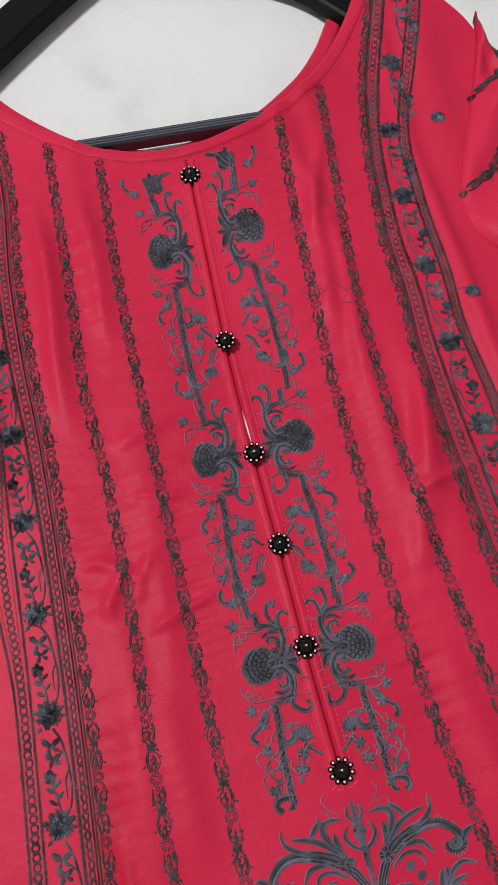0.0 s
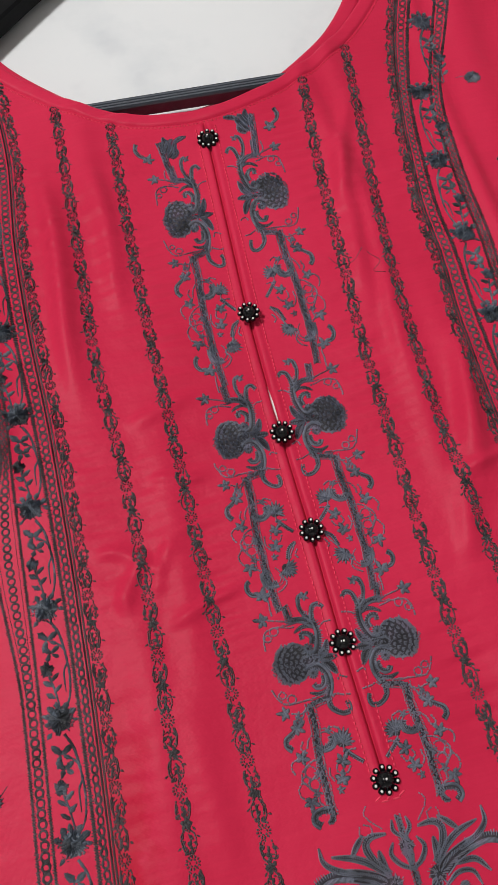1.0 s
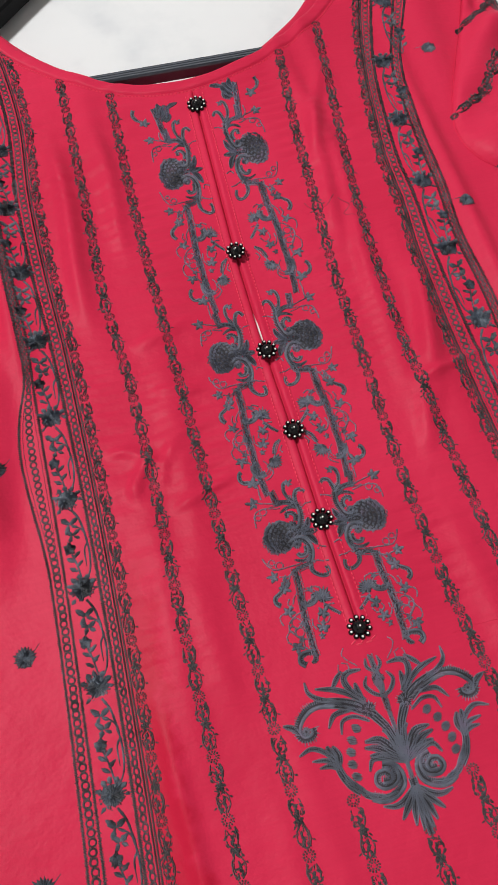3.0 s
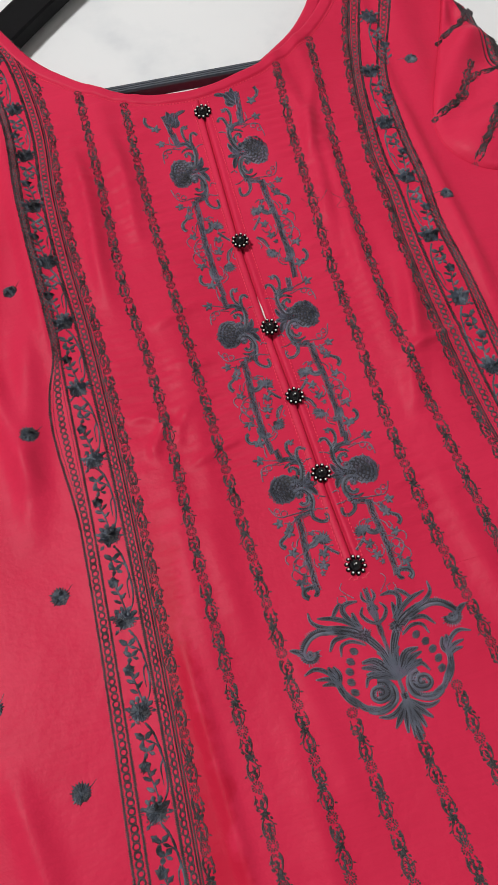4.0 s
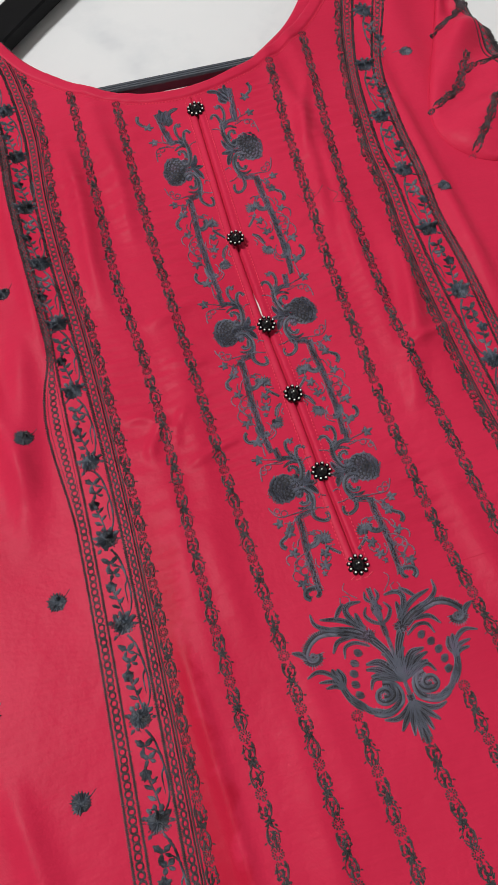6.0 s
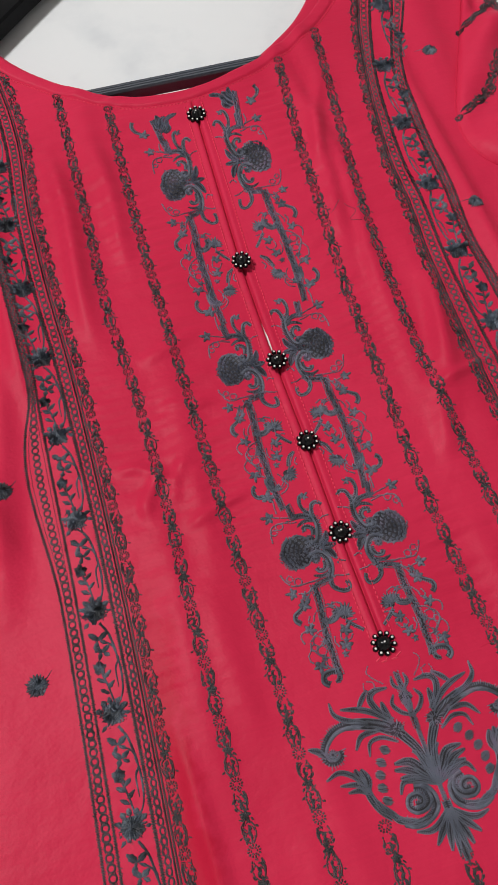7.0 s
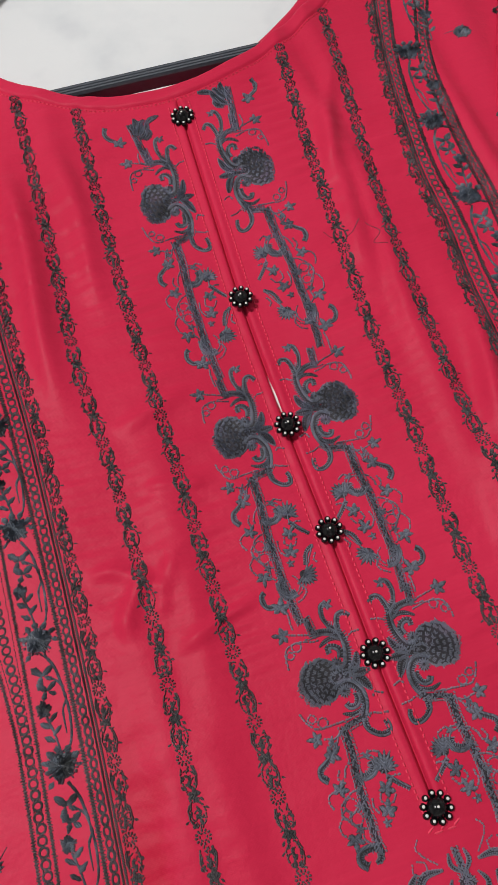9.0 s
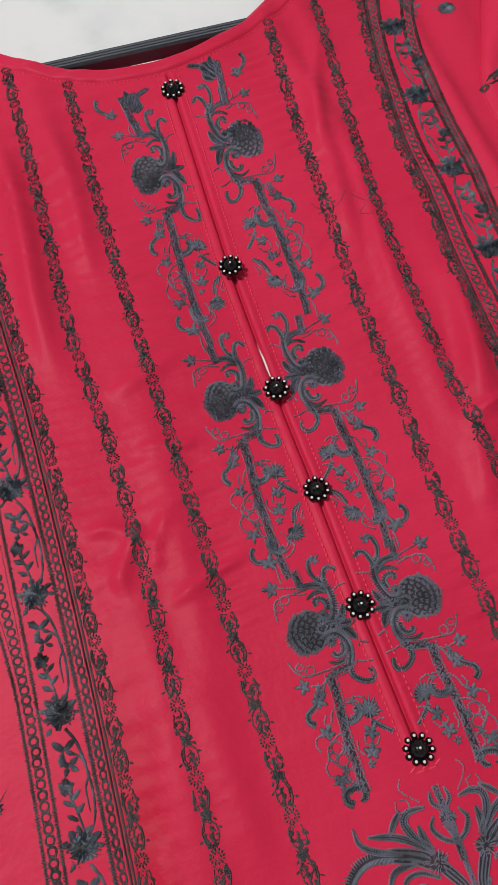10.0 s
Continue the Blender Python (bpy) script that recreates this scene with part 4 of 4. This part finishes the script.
    # fine sprigs in the gaps
    for q in ([(8.4, -21.0), (10.0, -24.0), (8.2, -26.3)], [(9.8, -34.1), (10.6, -36.7), (9.0, -38.5)], [(6.1, -31.9), (7.9, -34.4), (8.5, -37.4)], [(-4.0, -30.2), (-1.9, -29.3), (0.2, -30.9)], [(2.3, -46.4), (2.7, -49.4), (1.2, -52.2)], [(-5.1, -46.9), (-3.7, -49.0), (-1.9, -48.9)], [(8.4, -56.3), (8.6, -59.0), (7.1, -60.8)], [(-12.1, -9.2), (-10.0, -8.4), (-8.8, -10.3)]):
        tendril(q)
    for q, a in (((8.6, -23.5), -0.6), ((6.4, -47.7), 0.4), ((-0.2, -30.8), 2.2), ((8.8, -55.3), 0.9), ((0.4, -55.5), 2.9)):
        leaf(q, a, 1.6)
    # over the head: leaf spray, dotted sprig and the barbed tip by the placket
    leaf((13.5, 21.6), 0.3, 2.9)
    tendril([(3.1, 19.1), (7.3, 20.4), (12.0, 21.6)])
    tendril([(3.1, 16.4), (9.2, 17.6), (13.7, 16.1), (15.0, 11.8), (15.1, 8.1)])
    ring((10.3, 15.9), 1.2)
    ring((13.3, 13.0), 1.0)
    sew("curl", lambda s, g: comb(s, g, pts([(-2.5, 21.0), (-1.4, 25.6), (-2.1, 30.0), (-4.4, 31.3)]), 0.5, 0.8, side), "curled grey tendril end")
    leaf((-4.2, 30.1), 2.5, 2.0)
    tendril([(-11.6, 17.1), (-9.5, 16.9), (-7.4, 15.4)])
    tendril([(-11.7, -16.8), (-9.1, -16.4), (-6.5, -15.5)])
    if crown:
        sew("stem", lambda s, g: stem(s, g, pts([(3.9, 19.9), (5.3, 27.6), (6.2, 34.4), (7.1, 40.9)]), 1.5, 1.7), "thick couched grey stem")
        sew("leaf", lambda s, g: [satin(s, g, pts(q), 1.5, 1.5, "leaf") for q in ([(4.1, 32.5), (0.6, 36.0), (-1.3, 40.9)], [(4.4, 34.9), (2.3, 39.9), (-0.2, 41.6)], [(6.0, 36.3), (4.1, 40.3), (4.6, 43.3)], [(2.1, 31.6), (-0.4, 33.9), (-0.4, 37.0)])])
        sew("leaf", lambda s, g: satin(s, g, pts([(-0.2, 39.4), (-3.5, 41.0), (-7.2, 41.8)]), 1.2, 1.2, "leaf"))
        leaf((14.8, 32.1), 2.0, 3.2)
        sew("curl", lambda s, g: comb(s, g, pts([(15.8, 33.4), (18.8, 35.3), (20.3, 38.6), (19.3, 41.7)]), 0.6, 0.9, side), "curled grey tendril end")
        tendril([(7.8, 25.3), (7.9, 21.7), (5.2, 18.9)])


CARNATIONS = (
    (1, 17.0, -42.4, 1.0, 1.23, 0.0), (-1, -18.4, -46.6, 0.96, 1.2, 1.2),
    (1, 12.3, -164.3, 1.0, 1.0, 0.0), (-1, -19.2, -166.4, 0.95, 0.98, 1.2),
    (1, 13.2, -263.1, 1.03, 0.868, 0.0), (-1, -16.4, -263.6, 1.0, 0.83, 1.2),
)
for k, (side, ox, oy, wide, tall, lean) in enumerate(CARNATIONS):
    carnation_unit(side, ox, oy, wide, tall, lean * 0.06, 3000 + 300 * k, k < 2, k > 3)

# ---- bouquet below the placket ----
bouquet = new("bouquet_motif")
bouquet.parent = kurta
tagged(bouquet, "large slate-grey bouquet of leaves, scrolls and blossoms")


def bouquet_half(side):
    def pts(q):
        return [(1.39 + -0.036 * (y + 345) + side * u, y) for u, y in q]

    def sew(name, seed, label, draw):
        s, g = Sewing(500 + seed + side), Sewing(550 + seed + side)
        draw(s, g)
        ob = s.done(name, GREY, bouquet, label)
        if g.v:
            g.done("underlay", GAP_SHADE, ob, "low ground, coloured dark for the shade between stitches", "stuff")

    def leaves(s, g, *rows):
        for w, q in rows:
            satin(s, g, pts(q), w * 0.72, w * 0.72, "leaf", 0.8)

    def upper(s, g):
        satin(s, g, pts([(10.1, -342.0), (14.1, -339.5), (18.8, -337.6), (23.9, -336.2)]), 2.3, 1.9, lean=0.8)
        comb(s, g, pts([(21.0, -337.0), (27.5, -336.0), (32.2, -337.1), (35.8, -339.8), (38.1, -343.3), (37.7, -346.6), (34.9, -347.6), (32.3, -346.2), (32.3, -344.0)]), 1.7, 1.0, side)
        knot(s, g, *pts([(35.2, -344.8)])[0], 2.2)
        satin(s, g, pts([(38.2, -345.1), (40.2, -342.3), (43.7, -340.5)]), 1.1, 0.7, "leaf")
        leaves(s, g, (1.2, [(18.2, -337.3), (25.9, -334.1), (29.7, -330.7), (30.1, -325.9)]), (1.2, [(14.7, -341.2), (22.0, -341.4), (26.0, -345.9)]),
               (1.4, [(9.6, -339.3), (13.9, -334.9), (19.3, -331.8), (26.7, -329.7)]), (1.2, [(19.5, -331.1), (17.0, -328.2), (13.9, -325.4)]),
               (1.6, [(8.0, -338.8), (12.3, -334.4), (14.0, -329.4), (11.6, -326.7), (5.7, -326.8)]), (1.6, [(8.9, -340.0), (9.8, -335.5), (10.0, -331.2)]),
               (0.9, [(9.4, -347.0), (14.7, -344.0), (19.8, -344.7), (21.6, -349.3)]))
    sew("upper_scroll", 0, "feathered grey leaf scroll", upper)

    def blossom(s, g):
        x, y = pts([(7.9, -342.8)])[0]
        g.pad(x, y, 3.8, 0.4)
        s.tuft(x, y, 4.4, 26, 0.3, 1.0, 0.3, 0.5, 0.9)
        s.tuft(x, y, 2.4, 14, 0.2, 1.0, 0.0, 0.5, 1.2)
        satin(s, g, pts([(6.8, -345.1), (3.2, -351.1), (1.5, -357.0), (0.8, -363.7)]), 1.7, 1.1, lean=0.6)
    sew("blossom", 4, "small satin-stitch blossom on its stalk", blossom)

    def palmette(s, g):
        leaves(s, g, (2.3, [(0.4, -365.1), (3.5, -360.5), (7.6, -355.4), (13.8, -354.5)]), (2.0, [(0.5, -365.3), (5.0, -361.5), (9.5, -358.1), (14.6, -356.7)]),
               (1.7, [(0.7, -365.3), (5.8, -362.2), (10.4, -360.5), (13.6, -360.1)]), (1.3, [(0.8, -365.5), (7.3, -362.4), (12.8, -361.7), (15.4, -365.6)]),
               (1.9, [(0.2, -365.2), (1.6, -359.2), (3.2, -353.9), (5.4, -351.9)]), (1.6, [(-0.1, -365.0), (-0.2, -360.4), (-1.3, -355.5)]))
    sew("palmette_leaf", 8, "fan of feathered grey leaves", palmette)

    def volute(s, g):
        comb(s, g, pts([(11.2, -370.4), (8.8, -370.4), (8.1, -368.6), (9.9, -367.0), (12.8, -367.6), (13.8, -370.4), (11.5, -372.5), (7.5, -372.0), (5.5, -369.3), (6.6, -365.7), (9.9, -364.4)]), 1.0, 1.2, -side)
        comb(s, g, pts([(9.9, -364.4), (5.8, -365.5), (3.7, -369.3), (4.5, -373.4), (8.6, -376.2), (13.5, -376.7), (17.5, -374.8)]), 1.2, 1.5, side)
        for q in ([(7.2, -375.7), (11.3, -377.2), (16.2, -376.4)], [(11.6, -376.7), (15.8, -375.2), (18.8, -373.2)], [(15.9, -375.6), (19.3, -373.4), (21.7, -370.7)], [(19.2, -373.0), (21.9, -370.2), (23.3, -367.2)], [(21.8, -371.1), (24.0, -367.9), (25.2, -364.6)]):
            satin(s, g, pts(q), 1.2, 1.2, "leaf", 0.8)
        satin(s, g, pts([(21.1, -371.9), (24.5, -368.2), (26.6, -363.3), (27.0, -358.8)]), 1.5, 1.2, lean=0.8)
        leaves(s, g, (2.0, [(27.0, -361.5), (28.0, -357.5), (29.0, -352.1)]), (1.9, [(26.8, -361.1), (25.6, -357.0), (26.8, -352.6)]), (1.2, [(26.6, -358.9), (31.0, -353.8), (35.6, -351.7), (40.8, -353.2)]),
               (1.1, [(26.7, -360.7), (30.4, -357.5), (36.2, -356.4)]), (1.1, [(26.4, -362.0), (29.9, -359.8), (34.3, -359.5)]))
    sew("volute", 12, "spiral grey volute that ends in a trumpet flower", volute)

    for k, q in enumerate(([(15.3, -348.6)], [(18.4, -352.6)], [(20.3, -356.8)], [(21.2, -361.4)], [(21.0, -366.1)])):
        def bead(s, g):
            x, y = pts(q)[0]
            g.pad(x, y, 2.2, 0.4)
            for j in range(8):
                d = -1.75 + 3.5 * j / 7
                s.pill(x + s.rng.uniform(-0.2, 0.2), y + d * 0.85, 0.25 * side + s.rng.gauss(0, 0.06), 5.0 * math.sqrt(max(0.15, 1 - (d / 2.1) ** 2)), 0.5, 0.9)
        sew("satin_bead", 16 + k, "oval satin-stitch bead", bead)

    def lower(s, g):
        leaves(s, g, (1.5, [(0.6, -374.9), (5.3, -378.8), (9.6, -380.2), (14.4, -379.2)]), (1.7, [(0.3, -375.4), (3.9, -380.0), (8.8, -385.5)]), (1.7, [(-0.1, -375.5), (2.4, -381.5), (4.4, -388.7)]), (1.4, [(-0.4, -375.6), (0.6, -383.0), (2.1, -391.0)]))
    sew("lower_leaf", 24, "fan of feathered grey leaves", lower)

    def tulip(s, g):
        leaves(s, g, (1.0, [(-0.1, -339.5), (3.9, -337.1), (6.1, -333.4), (4.4, -330.1)]), (0.8, [(0.2, -337.6), (1.0, -334.5), (0.1, -331.4)]), (0.8, [(0.9, -328.8), (3.0, -326.3), (2.6, -323.1)]))
    sew("tulip_petal", 28, "slim grey tulip petal", tulip)

    def sprig(s, g):
        q = pts([(14.3, -322.9), (14.7, -325.7), (10.9, -326.2), (10.5, -323.4), (12.6, -322.4)])
        s.run(smooth(q), 1.0, 1.1, 0.7, 0.6)
        s.run(smooth(pts([(7.0, -324.8), (9.6, -322.2), (11.5, -319.2), (10.1, -316.7)])), 1.0, 1.1, 0.7, 0.6)
    sew("tendril", 32, "curled grey tendril", sprig)


for side in (-1, 1):
    bouquet_half(side)

s, g = Sewing(590), Sewing(591)
BOUQUET_AXIS = [(1.39 + -0.036 * (y + 345), y) for y in (-314, -322, -332, -345, -358, -372, -384, -393)]
stem(s, g, BOUQUET_AXIS[1:4], 1.1, 1.3)
stem(s, g, BOUQUET_AXIS[3:6], 0.8, 0.8)
satin(s, g, BOUQUET_AXIS[5:], 1.6, 1.0)
g.pad(*BOUQUET_AXIS[2], 3.2, 0.4)
s.tuft(*BOUQUET_AXIS[2], 3.4, 24, 0.2, 1.3, 0, 0.5, 0.9)
ob = s.done("centre_stem", GREY, bouquet, "grey centre stem with a bud")
g.done("underlay", GAP_SHADE, ob, "low ground, coloured dark for the shade between stitches", "stuff")

# ---- scattered leaf spots ----
for k, (x, y, a) in enumerate(((-139, -105.5, 0.6), (-142, -198.5, 0.5), (-142, -286, 0.5), (-180, -330, 0.7), (-147, -375, 0.4), (-182, -240, 0.6), (-178, -150, 0.4), (142, 4, 2.6), (123, -110, 2.5), (152, -205, 2.7), (160, -300, 2.6), (-150, -465, 0.5))):
    s = Sewing(600 + k)
    size = 4.7 if y > -150 else 5.6
    s.pad(x, y, size * 0.8, 0.7)
    for g in np.linspace(-2.4, 2.4, 17):
        s.leaf(x, y, a + math.pi / 2 + g, size * (1.0 - 0.08 * abs(g)) * s.rng.uniform(0.9, 1.1), 1.7, 1.0)
    s.tuft(x, y, size * 0.8, 34, 0.1, 1, 0, 0.7, 1.4)
    s.curve([(x, y), (x + 4 * math.cos(a), y + 4 * math.sin(a)), (x + 8.5 * math.cos(a + 0.15), y + 8.5 * math.sin(a + 0.15))], 0.4, 0.15, 0.5)
    s.done("leaf_spot", FLOSS, kurta, "single blue-black floss leaf")

# loose threads on the cloth; the last, red line is drawn for a dark crease
for k, line in enumerate(([(56, -86), (50, -92), (43, -90), (40, -86)], [(58, -88), (62, -95), (58, -99), (63, -102)], [(38, -322), (48, -321), (60, -321.5)])):
    s = Sewing(640 + k)
    s.curve(line, 0.16, 0.12, 0.6)
    s.done("thread_crease_line", SOOT if k < 2 else RED, kurta, "stray thread end; the red line stands for a crease")

# white lining glimpsed through the slit
s = Sewing(650)
s.curve([(-3.6, -143), (-3.4, -152), (-3.0, -161)], 0.5, 0.5, 0.75, 0, "leaf")
s.done("lining_glimpse", LINING, kurta, "white lining showing in the slit")

# ---- sleeves ----
ARMHOLE = [(0.0, 182, 64), (0.12, 178, 47), (0.24, 166, 17), (0.38, 150, -17), (0.5, 139, -44), (0.6, 136, -62), (0.7, 139, -76), (0.8, 147, -88), (0.9, 162, -98), (1.0, 205, -108)]
CROWN = [(0.0, 183, 66), (0.12, 189, 45), (0.24, 196, 26), (0.38, 201, 7), (0.5, 205, -14), (0.6, 210, -36), (0.7, 216, -58), (0.8, 222, -80), (0.9, 228, -100), (1.0, 234, -116)]


def sleeve_place(q, r):
    """x, y (mm) of the sleeve at q along the armhole and r across to the crown."""
    ax, ay = keyed(q, [(k, x) for k, x, _ in ARMHOLE]), keyed(q, [(k, y) for k, _, y in ARMHOLE])
    cx, cy = keyed(q, [(k, x) for k, x, _ in CROWN]), keyed(q, [(k, y) for k, _, y in CROWN])
    return ax + (cx - ax) * r, ay + (cy - ay) * r


def sleeve_lift(q, r):
    """Puffed height of the sleeve above the body, in metres."""
    puff = 6.0 * np.sin(np.pi * np.clip(r, 0, 1) ** 0.8) ** 0.8 * step(0.0, 0.2, q)
    folds = 4.4 * np.sin(19 * q + 2.5 * r) * np.sin(np.pi * np.clip(r, 0, 1)) + 2.0 * np.sin(34 * q - 5 * r) * step(0.1, 0.5, r)
    return (1.2 + puff + folds - 9.0 * np.clip(r - 0.86, 0, 1) ** 1.2 * 4) * MM


Q, R = np.meshgrid(np.linspace(0, 1, 260), np.linspace(0, 1.0, 110), indexing="ij")
SX, SY = sleeve_place(Q, R)
SZ = np.maximum(height(SX * MM, SY * MM), -0.004) + sleeve_lift(Q, R) - 0.0016 * bell(R, 0.05)


CELL = 0.8
X0, Y0 = SX.min() - 2, SY.min() - 2
RASTER = np.full((int((SX.max() - X0) / CELL) + 4, int((SY.max() - Y0) / CELL) + 4), np.nan)
RASTER[np.round((SX - X0) / CELL).astype(int), np.round((SY - Y0) / CELL).astype(int)] = SZ
for _ in range(6):
    near = np.stack([np.roll(RASTER, k, a) for a in (0, 1) for k in (-1, 1)])
    known = ~np.isnan(near)
    mean = np.where(known, near, 0).sum(0) / np.maximum(known.sum(0), 1)
    RASTER = np.where(np.isnan(RASTER) & known.any(0), mean, RASTER)
RASTER = np.nan_to_num(RASTER, nan=-0.01)


def on_sleeve(x, y):
    """Height of the sleeve cloth over a place in metres."""
    u = np.clip((np.abs(x) / MM - X0) / CELL, 0, RASTER.shape[0] - 2)
    v = np.clip((y / MM - Y0) / CELL, 0, RASTER.shape[1] - 2)
    i, j = u.astype(int), v.astype(int)
    u, v = u - i, v - j
    return (RASTER[i, j] * (1 - u) * (1 - v) + RASTER[i + 1, j] * u * (1 - v) + RASTER[i, j + 1] * (1 - u) * v + RASTER[i + 1, j + 1] * u * v)


for side in (1, -1):
    sleeve = new("sleeve")
    sleeve.parent = kurta
    tagged(sleeve, "puffed red sleeve with dark embroidered bands")
    cut = (SX.T, SY.T, SZ.T) if side > 0 else (SX, SY, SZ)
    grid_object("sleeve_cloth", side * cut[0] * MM, cut[1] * MM, cut[2], RED, sleeve, "gathered red sleeve cloth", 0.0006)
    for k, line in enumerate(([(165, 14), (176, 20), (190, 31)], [(139, -49), (150, -43.5), (161, -35), (169, -25), (181, -22), (196, -20)], [(149, -91), (159, -80), (170, -66), (182, -56)])):
        s = Sewing(700 + k, on_sleeve)
        p = [(side * x, y) for x, y in smooth(line, 1.0)]
        vine(s, p, 1, 2.7)
        vine(s, p[10:], -1, 2.5)
        s.done("sleeve_stripe", SOOT, sleeve, "narrow dark floral stripe", "stuff")
    for name, r, kind in (("sleeve_braid", 0.80, 0), ("sleeve_ring_chain", 0.87, 1), ("sleeve_ladder", 0.94, 2), ("sleeve_floss_band", 0.985, 3)):
        q = np.linspace(0.02, 0.98, 200)
        x, y = sleeve_place(q, r + 0 * q)
        line = list(zip((side * x).tolist(), y.tolist()))
        s = Sewing(720 + kind, on_sleeve)
        if kind == 0:
            braid(s, line, 2.2)
        elif kind == 1:
            for px, py, a in along(line, 4.0):
                s.ring(px, py, 1.9, 0.9)
        else:
            ladder(s, line, 2.0)
        s.done(name, SOOT, sleeve, "dark band along the sleeve crown")
    q = np.linspace(0.02, 0.98, 200)
    x, y = sleeve_place(q, 0.015 + 0 * q)
    s = Sewing(730, on_sleeve)
    s.run(list(zip((side * x).tolist(), y.tolist())), 1.7, 1.2, 0.4, 0.3, 0.03)
    s.done("armhole_seam", RED, sleeve, "fine red seam stitching")

# ---- buttons ----


def lathe(bm, prof, n, m=Matrix()):
    rings = []
    for r, z in prof:
        rings.append([bm.verts.new(m @ Vector((r * math.cos(2 * math.pi * k / n), r * math.sin(2 * math.pi * k / n), z))) for k in range(n)])
    for a, b in zip(rings, rings[1:]):
        for k in range(n):
            bm.faces.new((a[k], a[(k + 1) % n], b[(k + 1) % n], b[k]))
    bm.faces.new(rings[-1])


def ball_profile(r, n=6, flat=1.0):
    return [(r * math.sin(math.pi * (1 - k / n) * 0.98), r * flat * math.cos(math.pi * (1 - k / n) * 0.98)) for k in range(n + 1)]


button = tagged(new("button"), "round black beaded button with pale-tipped edge beads", "button", "buttons on the placket")
bm = bmesh.new()
lathe(bm, [(4.2e-3, 0), (4.4e-3, 0.6e-3), (4.2e-3, 1.5e-3), (3.75e-3, 2.3e-3), (3.3e-3, 3.1e-3), (2.6e-3, 3.95e-3), (1.75e-3, 4.6e-3), (0.9e-3, 4.95e-3), (0.15e-3, 5.05e-3)], 28)
finish("dome", bm, BLACK_BEAD, button, smooth=True)
bead_mesh = tip_mesh = None
for k in range(10):
    a = 2 * math.pi * k / 10 + 0.2
    at = (4.85e-3 * math.cos(a), 4.85e-3 * math.sin(a), 1.75e-3)
    if bead_mesh is None:
        bm = bmesh.new()
        lathe(bm, ball_profile(1.4e-3, 7), 12)
        b = finish("edge_bead", bm, BLACK_BEAD, button, smooth=True)
        bm = bmesh.new()
        lathe(bm, [(0.6e-3, 0), (0.55e-3, 0.2e-3), (0.22e-3, 0.36e-3)], 8)
        tip = finish("pale_dot", bm, PALE_DOT, b, "small pale tip", smooth=True)
        bead_mesh, tip_mesh = b.data, tip.data
    else:
        b = new("edge_bead", bead_mesh)
        b.parent = button
        tip = new("pale_dot", tip_mesh)
        tip.parent = b
        tagged(tip, "small pale tip")
    b.location = at
    tip.location = (0.0, 0.0, 1.28e-3)
# pale dot on top of the dome, put in for the lamp's glint
bm = bmesh.new()
lathe(bm, [(0.5e-3, 4.9e-3), (0.5e-3, 5.2e-3), (0.2e-3, 5.4e-3)], 8)
finish("centre_glint", bm, PALE_DOT, button, "pale dot put in for the lamp's glint", smooth=True)

BUTTONS = [(-0.5, -2.5, 0.92), (-3.7, -107, 0.92), (-3.4, -168.5, 0.93), (-2.3, -213.5, 0.93), (-2.0, -259.5, 0.95), (-0.3, -310, 0.97)]
for k, (x, y, size) in enumerate(BUTTONS):
    z = float(height(x * MM, y * MM)) - 0.0002
    m = pose(x * MM, y * MM, max(z, 0.0003), 4, -3 + k, 23 * k) @ Matrix.Scale(size, 4)
    if k == 0:
        button.matrix_basis = m
    else:
        copy_thing(button, m)

# ---- hanger ----
hanger = tagged(new("clothes_hanger"), "black plastic clothes hanger inside the kurta", "hanger")


def prism(name, line, half, z0, z1, parent, label="", ribs=0, mat=PLASTIC):
    """A bar along line (mm) with rounded edges, and ribs on its upper face."""
    bm = bmesh.new()
    p = smooth(line, 6)
    prof = [(-1, z0), (-1, z1 - 1.2), (-0.86, z1 - 0.2)]
    for k in range(ribs):
        c = -0.8 + 1.6 * (k + 0.5) / ribs
        w = 0.8 / ribs
        prof += [(c - w, z1 - 0.9), (c - w * 0.6, z1), (c + w * 0.6, z1), (c + w, z1 - 0.9)]
    prof += [(0.86, z1 - 0.2), (1, z1 - 1.2), (1, z0)]
    rows = []
    for i, (x, y) in enumerate(p):
        a, b = p[max(i - 1, 0)], p[min(i + 1, len(p) - 1)]
        tx, ty = b[0] - a[0], b[1] - a[1]
        k = math.hypot(tx, ty)
        rows.append([bm.verts.new(((x - ty / k * half * c) * MM, (y + tx / k * half * c) * MM, z * MM)) for c, z in prof])
    for a, b in zip(rows, rows[1:]):
        for k in range(len(prof)):
            q = (k + 1) % len(prof)
            bm.faces.new((a[k], b[k], b[q], a[q]))
    bm.faces.new(rows[0][::-1])
    bm.faces.new(rows[-1])
    bmesh.ops.recalc_face_normals(bm, faces=bm.faces[:])
    return finish(name, bm, mat, parent, label)


prism("cross_bar", [(-172, 43.7), (0, 36), (172, 28.3)], 3.4, -11.0, -3.2, hanger, "ribbed dark cross bar, its highlight put into the colour", 3, RIBBED)
prism("arm", [(-184, 49), (-157, 70), (-115, 114), (-67, 158), (-16, 200)], 13, -12.0, -2.0, hanger, "flat black shoulder arm")
prism("arm", [(178, 28), (154, 52), (122, 108), (84, 150), (-2, 196)], 13, -12.0, -2.0, hanger, "flat black shoulder arm")
